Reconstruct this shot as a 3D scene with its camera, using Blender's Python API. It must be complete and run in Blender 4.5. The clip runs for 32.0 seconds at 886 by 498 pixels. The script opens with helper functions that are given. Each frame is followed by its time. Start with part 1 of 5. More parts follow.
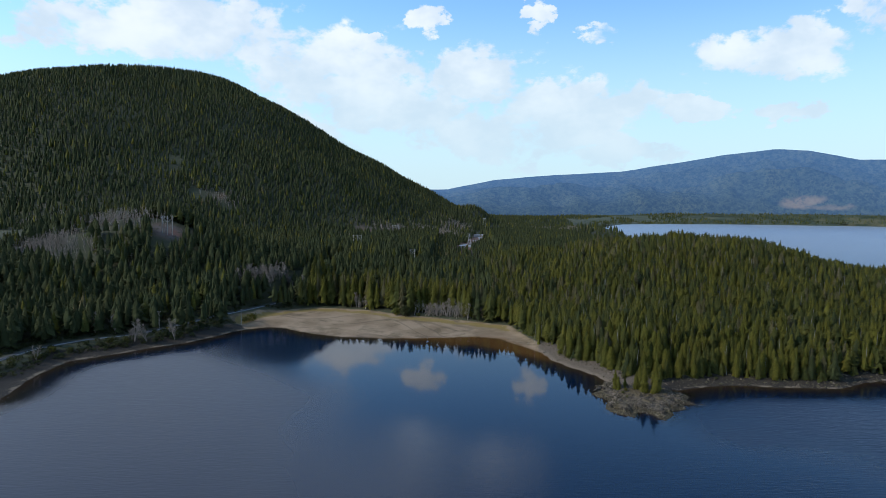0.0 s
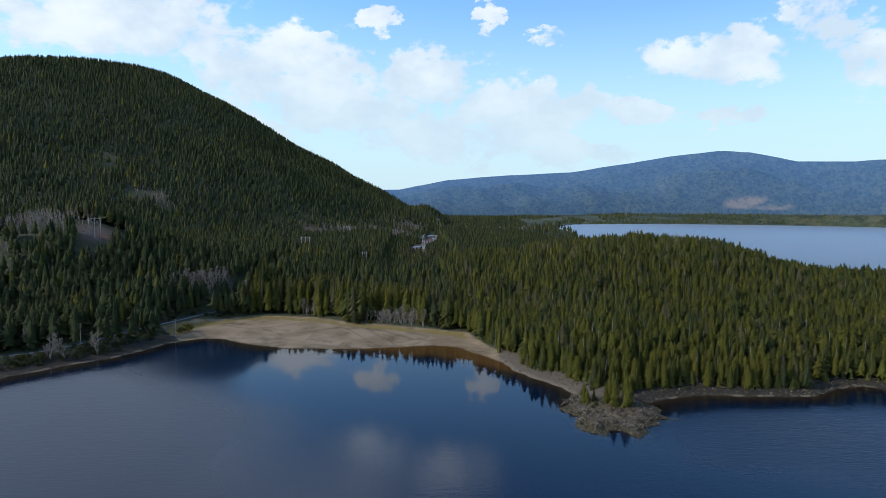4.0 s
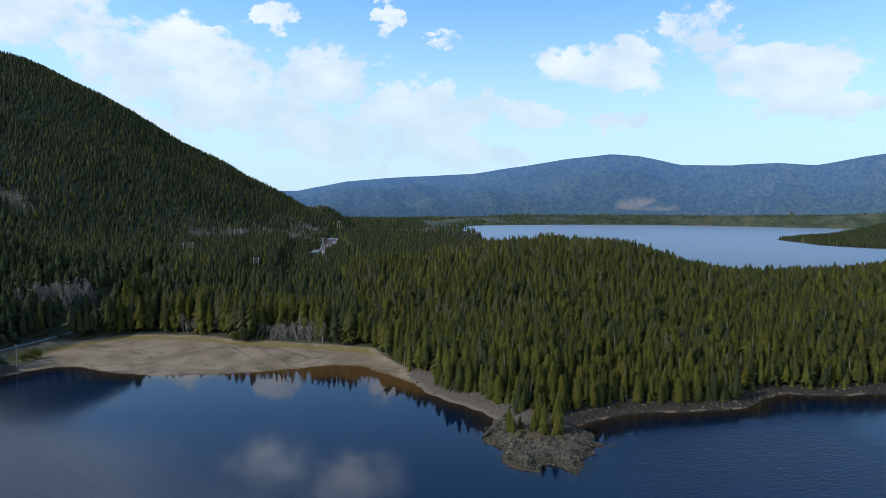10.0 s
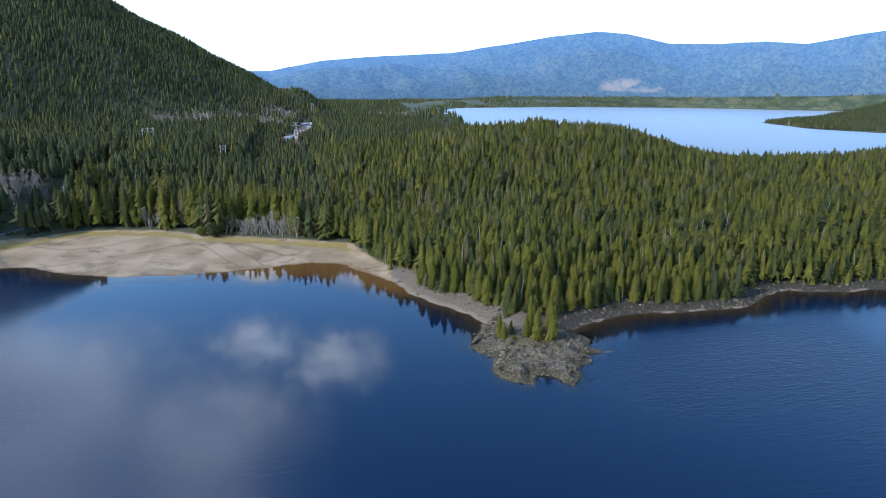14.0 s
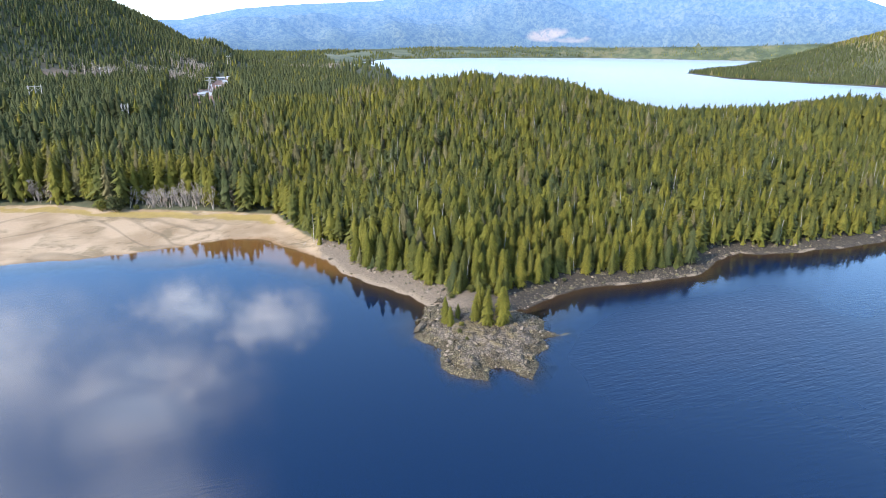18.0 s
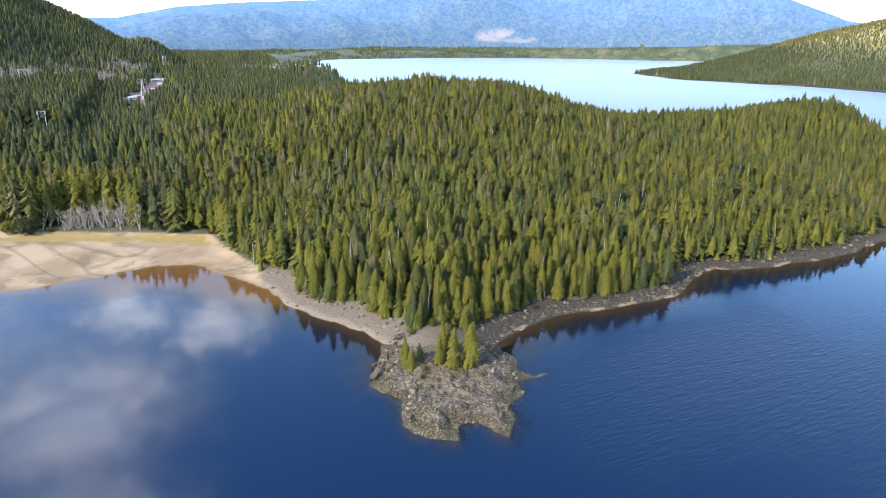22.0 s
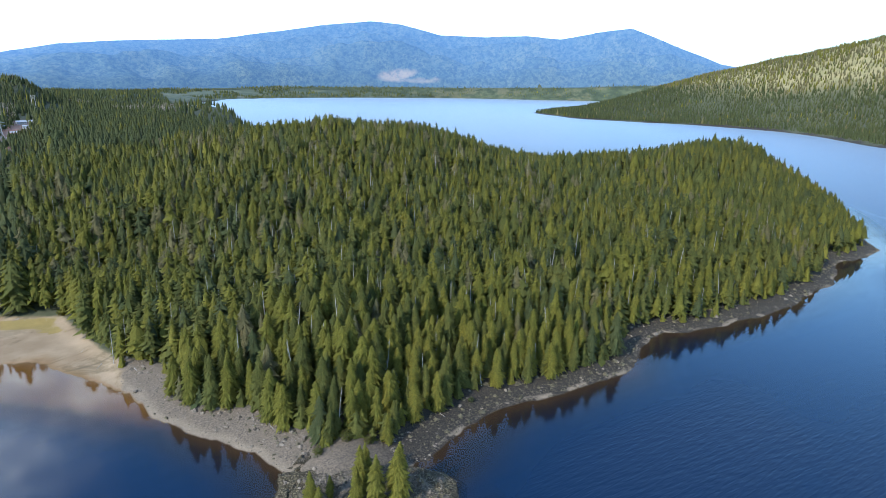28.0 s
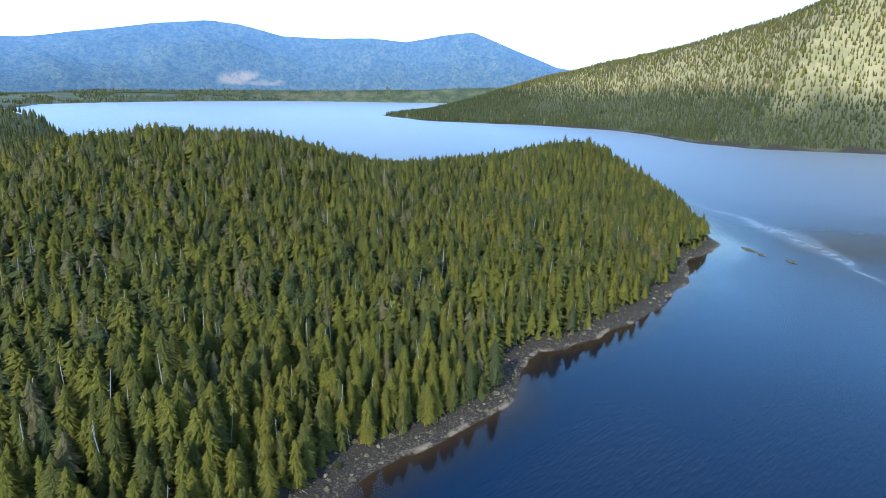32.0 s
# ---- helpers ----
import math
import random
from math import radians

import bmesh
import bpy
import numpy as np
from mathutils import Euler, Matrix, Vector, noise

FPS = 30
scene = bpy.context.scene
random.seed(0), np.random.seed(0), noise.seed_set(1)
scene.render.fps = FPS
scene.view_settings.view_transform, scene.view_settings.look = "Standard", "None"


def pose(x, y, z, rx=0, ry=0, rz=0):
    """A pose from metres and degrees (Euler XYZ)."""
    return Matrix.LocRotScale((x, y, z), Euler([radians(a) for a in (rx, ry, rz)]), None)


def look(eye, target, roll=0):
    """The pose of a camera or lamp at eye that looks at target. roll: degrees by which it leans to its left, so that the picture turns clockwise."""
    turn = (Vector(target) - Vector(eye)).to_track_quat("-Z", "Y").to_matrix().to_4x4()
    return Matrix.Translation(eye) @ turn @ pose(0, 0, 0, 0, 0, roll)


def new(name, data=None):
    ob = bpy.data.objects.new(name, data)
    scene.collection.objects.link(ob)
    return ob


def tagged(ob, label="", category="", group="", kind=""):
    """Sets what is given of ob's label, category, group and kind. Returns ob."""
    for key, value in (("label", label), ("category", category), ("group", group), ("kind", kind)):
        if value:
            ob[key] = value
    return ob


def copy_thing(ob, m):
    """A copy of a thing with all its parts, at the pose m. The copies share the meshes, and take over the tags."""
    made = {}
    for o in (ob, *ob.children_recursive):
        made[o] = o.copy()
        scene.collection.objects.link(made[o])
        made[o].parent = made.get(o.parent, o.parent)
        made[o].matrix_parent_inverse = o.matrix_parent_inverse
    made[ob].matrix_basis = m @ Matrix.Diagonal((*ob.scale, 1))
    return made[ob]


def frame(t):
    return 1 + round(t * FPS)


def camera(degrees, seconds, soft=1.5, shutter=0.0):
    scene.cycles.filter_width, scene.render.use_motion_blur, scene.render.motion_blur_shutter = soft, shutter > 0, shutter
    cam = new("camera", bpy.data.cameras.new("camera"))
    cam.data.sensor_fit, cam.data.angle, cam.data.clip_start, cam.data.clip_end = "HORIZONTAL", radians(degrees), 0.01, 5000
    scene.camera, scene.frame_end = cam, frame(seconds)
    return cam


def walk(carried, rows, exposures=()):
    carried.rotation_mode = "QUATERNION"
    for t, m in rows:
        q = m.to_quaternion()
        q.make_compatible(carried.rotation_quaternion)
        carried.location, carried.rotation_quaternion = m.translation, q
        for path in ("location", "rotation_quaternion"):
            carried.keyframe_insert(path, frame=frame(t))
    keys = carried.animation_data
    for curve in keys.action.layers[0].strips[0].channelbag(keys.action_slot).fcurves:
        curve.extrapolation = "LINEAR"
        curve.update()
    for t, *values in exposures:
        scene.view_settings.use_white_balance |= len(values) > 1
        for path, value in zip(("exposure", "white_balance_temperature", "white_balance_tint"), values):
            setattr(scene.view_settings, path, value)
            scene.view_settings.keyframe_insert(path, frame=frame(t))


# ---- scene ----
cam = camera(69.6, 32.0, 0.9)
PATH = [
    (0, (2.636, -7.942, 105.049), (2.598, -5.948, 104.903), 0.8),
    (1, (2.278, -0.498, 104.878), (2.274, 1.497, 104.733), 0.8),
    (2, (1.89, 7.788, 104.805), (1.921, 9.782, 104.661), 0.8),
    (3, (1.511, 16.041, 104.733), (1.581, 18.035, 104.59), 0.8),
    (3.5, (1.387, 20.015, 104.67), (1.478, 22.007, 104.527), 0.8),
    (5.5, (1.578, 35.959, 104.547), (1.746, 37.947, 104.405), 0.7),
    (6, (1.582, 39.987, 104.578), (1.776, 41.973, 104.436), 0.7),
    (7, (1.667, 48.126, 104.354), (1.919, 50.106, 104.216), 0.7),
    (8, (2.339, 56.462, 104.13), (2.644, 58.433, 103.994), 0.7),
    (9, (3.09, 65.029, 104.162), (3.45, 66.991, 104.027), 0.7),
    (10, (4.061, 73.232, 103.902), (4.476, 75.184, 103.768), 0.7),
    (10.5, (4.639, 77.222, 103.885), (5.078, 79.169, 103.752), 0.8),
    (11, (5.296, 81.184, 103.822), (5.741, 83.128, 103.671), 0.8),
    (11.5, (6.031, 85.182, 103.645), (6.476, 87.122, 103.448), 0.7),
    (12, (6.615, 89.092, 103.555), (7.059, 91.025, 103.297), 0.7),
    (12.5, (7.246, 93.337, 103.621), (7.69, 95.261, 103.303), 0.7),
    (13, (7.799, 97.955, 103.925), (8.247, 99.867, 103.549), 0.7),
    (13.5, (8.566, 101.731, 103.948), (9.021, 103.63, 103.514), 0.7),
    (14, (9.093, 105.728, 104.014), (9.561, 107.609, 103.524), 0.7),
    (14.5, (9.819, 109.738, 104.151), (10.3, 111.602, 103.608), 0.7),
    (15, (10.479, 113.863, 104.314), (10.982, 115.707, 103.728), 0.6),
    (15.5, (11.274, 118.181, 104.555), (11.805, 120.008, 103.94), 0.6),
    (17.5, (14.537, 133.82, 104.613), (15.176, 135.608, 103.986), 0.7),
    (18, (15.37, 137.691, 104.678), (16.031, 139.471, 104.052), 0.7),
    (19, (17.568, 145.928, 104.872), (18.27, 147.692, 104.247), 0.8),
    (20, (19.669, 153.314, 105.206), (20.411, 155.063, 104.581), 0.8),
    (21, (22.211, 160.389, 105.586), (22.984, 162.124, 104.961), 0.9),
    (22, (24.592, 168.429, 105.603), (25.393, 170.152, 104.978), 0.9),
    (23, (27.652, 176.355, 105.244), (28.484, 178.064, 104.62), 1.0),
    (24, (30.983, 186.034, 104.6), (31.844, 187.728, 103.976), 1.0),
    (24.5, (32.457, 190.304, 104.512), (33.332, 191.991, 103.889), 1.0),
    (26.5, (39.068, 203.602, 105.231), (40.015, 205.261, 104.64), 1.1),
    (27, (40.927, 207.119, 105.364), (41.908, 208.773, 104.815), 1.2),
    (27.5, (42.925, 210.642, 105.319), (43.943, 212.286, 104.808), 1.2),
    (28, (44.891, 214.109, 105.341), (45.954, 215.724, 104.832), 1.2),
    (29, (49.279, 221.232, 105.164), (50.444, 222.777, 104.66), 1.2),
    (30, (53.892, 227.985, 105.382), (55.151, 229.456, 104.883), 1.2),
    (31, (59.194, 234.437, 105.704), (60.533, 235.837, 105.21), 1.1),
    (32, (64.529, 240.606, 106.057), (65.935, 241.939, 105.563), 1.1),
]
EXPOSURES = [(0, -0.18, 6050, 10), (10.5, -0.20, 5900, 10), (12, -0.05, 5700, 10), (13, 0.20, 5600, 10), (14, 0.84, 5700, 10), (15, 1.78, 6350, 13), (15.5, 1.80, 6450, 14),
             (18, 1.70, 6500, 15), (26.5, 1.50, 6400, 14), (28, 1.06, 5800, 8), (32, 1.06, 5750, 7)]
walk(cam, [(t, look(eye, target, roll)) for t, eye, target, roll in PATH], EXPOSURES)
# ---- end of camera ----

# ---- light ----
SUN_AZ, SUN_EL = -110.0, 33.0      # degrees clockwise from +y, above the horizon


def bearing(az, el):
    a, e = radians(az), radians(el)
    return Vector((math.sin(a) * math.cos(e), math.cos(a) * math.cos(e), math.sin(e)))


sun = new("sun", bpy.data.lights.new("sun", "SUN"))
sun.data.energy, sun.data.angle, sun.data.color = 3.4, radians(0.6), (1.0, 0.93, 0.82)
sun.matrix_world = look((0, 0, 900), Vector((0, 0, 900)) - bearing(SUN_AZ, SUN_EL))


class Nodes:
    """Short ways to write a node tree."""

    def __init__(self, tree):
        self.t = tree
        tree.nodes.clear()

    def add(self, kind):
        return self.t.nodes.new(kind)

    def link(self, a, b):
        self.t.links.new(a, b)

    def put(self, socket, value):
        if isinstance(value, bpy.types.NodeSocket):
            self.link(value, socket)
        else:
            socket.default_value = value

    def math(self, op, a, b=0.0, c=0.0, clamp=False):
        n = self.add("ShaderNodeMath")
        n.operation, n.use_clamp = op, clamp
        for i, v in enumerate((a, b, c)):
            self.put(n.inputs[i], v)
        return n.outputs[0]

    def vec(self, op, a, b=(0, 0, 0)):
        n = self.add("ShaderNodeVectorMath")
        n.operation = op
        self.put(n.inputs[0], a)
        if op == "SCALE":
            n.inputs["Scale"].default_value = 0.8
        else:
            self.put(n.inputs[1], b)
        return n.outputs["Value"] if op in ("LENGTH", "DISTANCE", "DOT_PRODUCT") else n.outputs[0]

    def ramp(self, fac, a, b, lo=0.0, hi=1.0):
        n = self.add("ShaderNodeMapRange")
        n.interpolation_type = "SMOOTHSTEP"
        for i, v in enumerate((fac, a, b, lo, hi)):
            self.put(n.inputs[i], v)
        return n.outputs[0]

    def mix(self, fac, a, b, blend="MIX"):
        n = self.add("ShaderNodeMix")
        n.data_type, n.blend_type = "RGBA", blend
        self.put(n.inputs[0], fac)
        for i, v in ((6, a), (7, b)):
            self.put(n.inputs[i], (*v, 1.0) if isinstance(v, tuple) and len(v) == 3 else v)
        return n.outputs[2]

    def noise(self, where, scale, detail=3.0, rough=0.55, distort=0.0):
        n = self.add("ShaderNodeTexNoise")
        self.put(n.inputs["Vector"], where)
        n.inputs["Scale"].default_value = scale
        n.inputs["Detail"].default_value = detail
        n.inputs["Roughness"].default_value = rough
        n.inputs["Distortion"].default_value = distort
        return n.outputs[0]

    def attr(self, name):
        a = self.add("ShaderNodeAttribute")
        a.attribute_name = name
        return a.outputs["Fac"]


def build_world():
    """Blue sky with the drifting cumulus of the day; each cloud is a centre (bearing, height) and a half-width."""
    w = bpy.data.worlds.new("sky")
    scene.world = w
    w.use_nodes = True
    n = Nodes(w.node_tree)
    sky = n.add("ShaderNodeTexSky")
    sky.sky_type, sky.sun_disc = "NISHITA", False
    sky.sun_elevation, sky.sun_rotation = radians(SUN_EL), radians(SUN_AZ)
    sky.air_density, sky.dust_density, sky.ozone_density = 1.0, 0.6, 1.6
    way = n.add("ShaderNodeTexCoord").outputs["Generated"]
    sep = n.add("ShaderNodeSeparateXYZ")
    n.link(way, sep.inputs[0])
    x, y, z = sep.outputs
    az = n.math("MULTIPLY", n.math("ARCTAN2", x, y), 57.2958)
    el = n.math("MULTIPLY", n.math("ARCSINE", z), 57.2958)
    flat = n.add("ShaderNodeCombineXYZ")
    n.put(flat.inputs[0], az)
    n.put(flat.inputs[1], n.math("MULTIPLY", el, 1.5))
    puff = n.noise(flat.outputs[0], 0.17, 6.0, 0.58, 0.3)
    fine = n.noise(flat.outputs[0], 0.5, 5.0, 0.6)
    az0, el0 = az, el
    az = n.math("ADD", az, n.math("MULTIPLY", n.math("SUBTRACT", n.noise(flat.outputs[0], 0.42, 4.0, 0.6), 0.5), 7.0))
    el = n.math("ADD", el, n.math("MULTIPLY", n.math("SUBTRACT", n.noise(n.vec("ADD", flat.outputs[0], (31.0, 7.0, 0.0)), 0.42, 4.0, 0.6), 0.5), 3.6))
    total = None
    for a, e, wa, we in CLOUDS:
        off = n.add("ShaderNodeCombineXYZ")
        n.put(off.inputs[0], n.math("MULTIPLY", n.math("SUBTRACT", az, a), 1 / wa))
        n.put(off.inputs[1], n.math("MULTIPLY", n.math("SUBTRACT", el, e), 1 / we))
        blob = n.ramp(n.vec("LENGTH", off.outputs[0]), 1.6, 0.35)
        total = blob if total is None else n.math("MAXIMUM", total, blob)
    az1, el1 = az, el
    az, el = az0, el0
    # scattered cumulus elsewhere in the sky
    plane = n.add("ShaderNodeCombineXYZ")
    deep = n.math("ADD", n.math("ABSOLUTE", z), 0.12)
    n.put(plane.inputs[0], n.math("DIVIDE", x, deep))
    n.put(plane.inputs[1], n.math("DIVIDE", y, deep))
    far = n.ramp(n.noise(plane.outputs[0], 0.9, 5.0, 0.55), 0.5, 0.66, 0.0, 0.75)
    outside = n.math("MAXIMUM", n.ramp(el, 30.0, 40.0), n.ramp(n.math("ABSOLUTE", n.math("SUBTRACT", az, 18.0)), 75.0, 95.0))
    total = n.math("MAXIMUM", total, n.math("MULTIPLY", far, outside))
    grown = n.math("ADD", total, n.math("MULTIPLY", n.math("SUBTRACT", puff, 0.5), 2.7))
    grown = n.math("ADD", grown, n.math("MULTIPLY", n.math("SUBTRACT", fine, 0.5), 0.8))
    mask = n.ramp(grown, 0.40, 0.80)
    mask = n.math("MULTIPLY", mask, n.ramp(total, 0.02, 0.25))
    thin = None
    for a, e, wa, we in HIGH_CLOUDS:
        off = n.add("ShaderNodeCombineXYZ")
        n.put(off.inputs[0], n.math("MULTIPLY", n.math("SUBTRACT", az1, a), 1 / wa))
        n.put(off.inputs[1], n.math("MULTIPLY", n.math("SUBTRACT", el1, e), 1 / we))
        blob = n.ramp(n.vec("LENGTH", off.outputs[0]), 1.7, 0.1)
        thin = blob if thin is None else n.math("MAXIMUM", thin, blob)
    thin = n.math("MULTIPLY", thin, n.ramp(n.noise(flat.outputs[0], 0.11, 4.0, 0.55, 0.8), 0.22, 0.56, 0.45, 1.0))
    thin = n.math("MULTIPLY", thin, n.ramp(el, 16.5, 19.5))
    mask = n.math("MAXIMUM", mask, thin)
    shade = n.ramp(n.noise(n.vec("ADD", flat.outputs[0], (0.0, 1.6, 0.0)), 0.16, 4.0), 0.35, 0.7)
    lit = n.mix(shade, (0.66, 0.76, 0.86), (0.97, 0.995, 1.0))
    back1 = n.add("ShaderNodeBackground")
    n.link(n.mix(1.0, sky.outputs[0], n.mix(n.ramp(el, 8.0, 20.0), (1.54, 1.84, 1.92), (1.34, 1.82, 2.12)), "MULTIPLY"), back1.inputs[0])
    n.put(back1.inputs[1], n.math("MULTIPLY", n.math("MULTIPLY", n.ramp(el, 12.0, 36.0, 1.0, 0.85), n.ramp(az, 35.0, -35.0, 0.88, 1.25)), SKY))
    back2 = n.add("ShaderNodeBackground")
    n.link(lit, back2.inputs[0])
    n.put(back2.inputs[1], n.math("ADD", CLOUD, n.math("MULTIPLY", thin, 1.1)))
    mixed = n.add("ShaderNodeMixShader")
    n.link(mask, mixed.inputs[0])
    n.link(back1.outputs[0], mixed.inputs[1])
    n.link(back2.outputs[0], mixed.inputs[2])
    # thin bright veil towards the horizon
    veil = n.add("ShaderNodeBackground")
    veil.inputs[0].default_value, veil.inputs[1].default_value = (0.73, 0.92, 0.99, 1), CLOUD * 0.86
    mixed2 = n.add("ShaderNodeMixShader")
    n.put(mixed2.inputs[0], n.ramp(el, 18.0, 0.0, 0.06, 0.9))
    n.link(mixed.outputs[0], mixed2.inputs[1])
    n.link(veil.outputs[0], mixed2.inputs[2])
    out = n.add("ShaderNodeOutputWorld")
    n.link(mixed2.outputs[0], out.inputs[0])


SKY, CLOUD = 0.126, 1.16
CLOUDS = [
    (-31, 18, 11, 4), (-31, 12.8, 5, 2), (-21.5, 14, 8, 3.4), (-11, 11, 8, 3.4), (-6, 8, 8, 2.8), (1.5, 10.8, 5, 3.0),
    (5, 6, 9, 2.8), (11, 8.4, 7, 2.4), (14, 4.4, 5, 1.3), (20, 7.9, 4, 1.0), (26.5, 7.4, 3, 0.9), (7, 16, 1.2, 1.5),
    (12.5, 14.5, 2.0, 1.1), (-2.7, 15.6, 1.7, 1.3), (-8, 14, 1.3, 0.7), (26, 11.8, 6.5, 2.1), (33, 14.4, 3.5, 2.2),
    (40, 11.3, 6, 2.3), (42, 8.0, 5, 1.3), (-46, 14, 7, 6), (-16, 5, 7, 2.6),
]
# thin soft cloud higher up
HIGH_CLOUDS = [(-24, 24, 13, 6), (-9, 29, 9, 5), (-3.5, 22, 3.4, 2.0), (4, 24, 4, 2.2), (-10, 38, 9, 6), (-22, 35, 9, 6), (-38, 29, 12, 8)]
build_world()


# ---- materials ----
def material(name):
    m = bpy.data.materials.new(name)
    m.use_nodes = True
    return m, Nodes(m.node_tree)


def finish(n, colour, rough=0.85, bump=None, strength=0.5, dist=0.1, spec=0.3, metal=0.0):
    b = n.add("ShaderNodeBsdfPrincipled")
    n.put(b.inputs["Base Color"], (*colour, 1.0) if isinstance(colour, tuple) else colour)
    n.put(b.inputs["Roughness"], rough)
    b.inputs["Specular IOR Level"].default_value = spec
    b.inputs["Metallic"].default_value = metal
    if bump is not None:
        k = n.add("ShaderNodeBump")
        k.inputs["Strength"].default_value, k.inputs["Distance"].default_value = strength, dist
        n.link(bump, k.inputs["Height"])
        n.link(k.outputs[0], b.inputs["Normal"])
    o = n.add("ShaderNodeOutputMaterial")
    n.link(b.outputs[0], o.inputs[0])
    return b


def spot(n):
    return n.add("ShaderNodeNewGeometry").outputs["Position"]


def foliage(name, dark, light, warm):
    m, n = material(name)
    p = spot(n)
    tone = n.math("FRACT", n.math("ADD", n.attr("tone"), n.add("ShaderNodeObjectInfo").outputs["Random"]))
    leaf = n.add("ShaderNodeNewGeometry").outputs["Random Per Island"]
    c = n.mix(tone, dark, light)
    c = n.mix(n.math("MULTIPLY", n.ramp(n.noise(p, 0.02, 3.0), 0.45, 0.68), 0.6), c, warm)
    c = n.mix(n.math("MULTIPLY", leaf, 0.45), c, warm)
    c = n.mix(n.ramp(n.math("FRACT", n.math("MULTIPLY", leaf, 7.3)), 0.0, 1.0, 0.45, 0.0), c, n.mix(0.6, dark, (0.024, 0.025, 0.008)))
    c = n.mix(n.ramp(n.noise(p, 1.1, 4.0), 0.35, 0.75, 0.0, 0.4), c, dark)
    needles = n.noise(p, 2.4, 4.0, 0.65)
    c = n.mix(n.ramp(needles, 0.38, 0.60, 0.42, 0.0), c, n.mix(0.6, dark, (0.022, 0.022, 0.007)))
    b = finish(n, c, 0.8, needles, 0.8, 0.4, 0.12)
    # boughs shade as one soft crown: the normal leans from the axis outwards
    puff = n.add("ShaderNodeAttribute")
    puff.attribute_name = "puff"
    turn = n.add("ShaderNodeVectorTransform")
    turn.vector_type, turn.convert_from, turn.convert_to = "NORMAL", "OBJECT", "WORLD"
    n.link(puff.outputs["Vector"], turn.inputs[0])
    soft = n.vec("NORMALIZE", n.vec("ADD", turn.outputs[0], n.vec("SCALE", n.add("ShaderNodeNewGeometry").outputs["Normal"])))
    knobs = [k for k in n.t.nodes if k.bl_idname == "ShaderNodeBump"][0]
    n.link(soft, knobs.inputs["Normal"])
    thin = n.add("ShaderNodeBsdfTranslucent")
    n.link(c, thin.inputs[0])
    n.link(soft, thin.inputs["Normal"])
    both = n.add("ShaderNodeMixShader")
    both.inputs[0].default_value = 0.42
    n.link(b.outputs[0], both.inputs[1])
    n.link(thin.outputs[0], both.inputs[2])
    out = [k for k in n.t.nodes if k.bl_idname == "ShaderNodeOutputMaterial"][0]
    n.link(both.outputs[0], out.inputs[0])
    return m


def plain(name, a, b, scale=1.5, rough=0.85, bump=0.4, dist=0.03, spec=0.3, metal=0.0):
    m, n = material(name)
    p = spot(n)
    c = n.mix(n.ramp(n.noise(p, scale, 5.0), 0.3, 0.7), a, b)
    c = n.mix(n.ramp(n.noise(p, scale * 9, 3.0), 0.4, 0.75, 0.0, 0.4), c, tuple(v * 0.6 for v in a))
    finish(n, c, rough, n.noise(p, scale * 5, 4.0), bump, dist, spec, metal)
    return m


HEMLOCK = foliage("hemlock_needles", (0.066, 0.073, 0.019), (0.111, 0.114, 0.026), (0.152, 0.136, 0.030))
CEDAR = foliage("cedar_sprays", (0.102, 0.103, 0.017), (0.172, 0.158, 0.024), (0.216, 0.176, 0.029))
SPRUCE = foliage("spruce_needles", (0.045, 0.058, 0.024), (0.080, 0.092, 0.034), (0.112, 0.108, 0.036))
PINE = foliage("brown_green_pine", (0.105, 0.094, 0.044), (0.170, 0.146, 0.066), (0.225, 0.180, 0.080))
BARK = plain("bark", (0.10, 0.085, 0.07), (0.19, 0.17, 0.145), 1.2)
DEADWOOD = plain("silvered_deadwood", (0.17, 0.156, 0.138), (0.29, 0.27, 0.245), 0.8)
TWIG = plain("grey_twigs", (0.165, 0.132, 0.104), (0.290, 0.240, 0.195), 0.6)
ROCK = plain("weathered_rock", (0.058, 0.044, 0.032), (0.182, 0.142, 0.102), 0.6, bump=0.8, dist=0.15)
WEED = plain("weed_covered_rock", (0.026, 0.021, 0.011), (0.105, 0.084, 0.045), 0.7, bump=0.8, dist=0.12)
STEEL = plain("galvanised_steel", (0.26, 0.265, 0.27), (0.36, 0.365, 0.37), 2.0, 0.55, 0.1, 0.005, 0.5, 0.6)
POLEWOOD = plain("pale_pole_wood", (0.27, 0.245, 0.215), (0.38, 0.35, 0.31), 1.0)
CONCRETE = plain("concrete", (0.38, 0.37, 0.35), (0.50, 0.49, 0.46), 0.8)
ASPHALT = plain("asphalt", (0.045, 0.045, 0.047), (0.075, 0.074, 0.073), 0.6)
ROOFING = plain("roof_sheet", (0.22, 0.235, 0.26), (0.34, 0.355, 0.38), 0.8, 0.85)
SIDING = plain("pale_siding", (0.26, 0.25, 0.235), (0.36, 0.345, 0.325), 0.5)
RUSTRED = plain("red_brown_siding", (0.28, 0.13, 0.09), (0.36, 0.19, 0.14), 0.5)
GLASS = plain("dark_window_glass", (0.02, 0.025, 0.03), (0.04, 0.05, 0.055), 0.3, 0.08, 0.0, 0.01, 0.6)


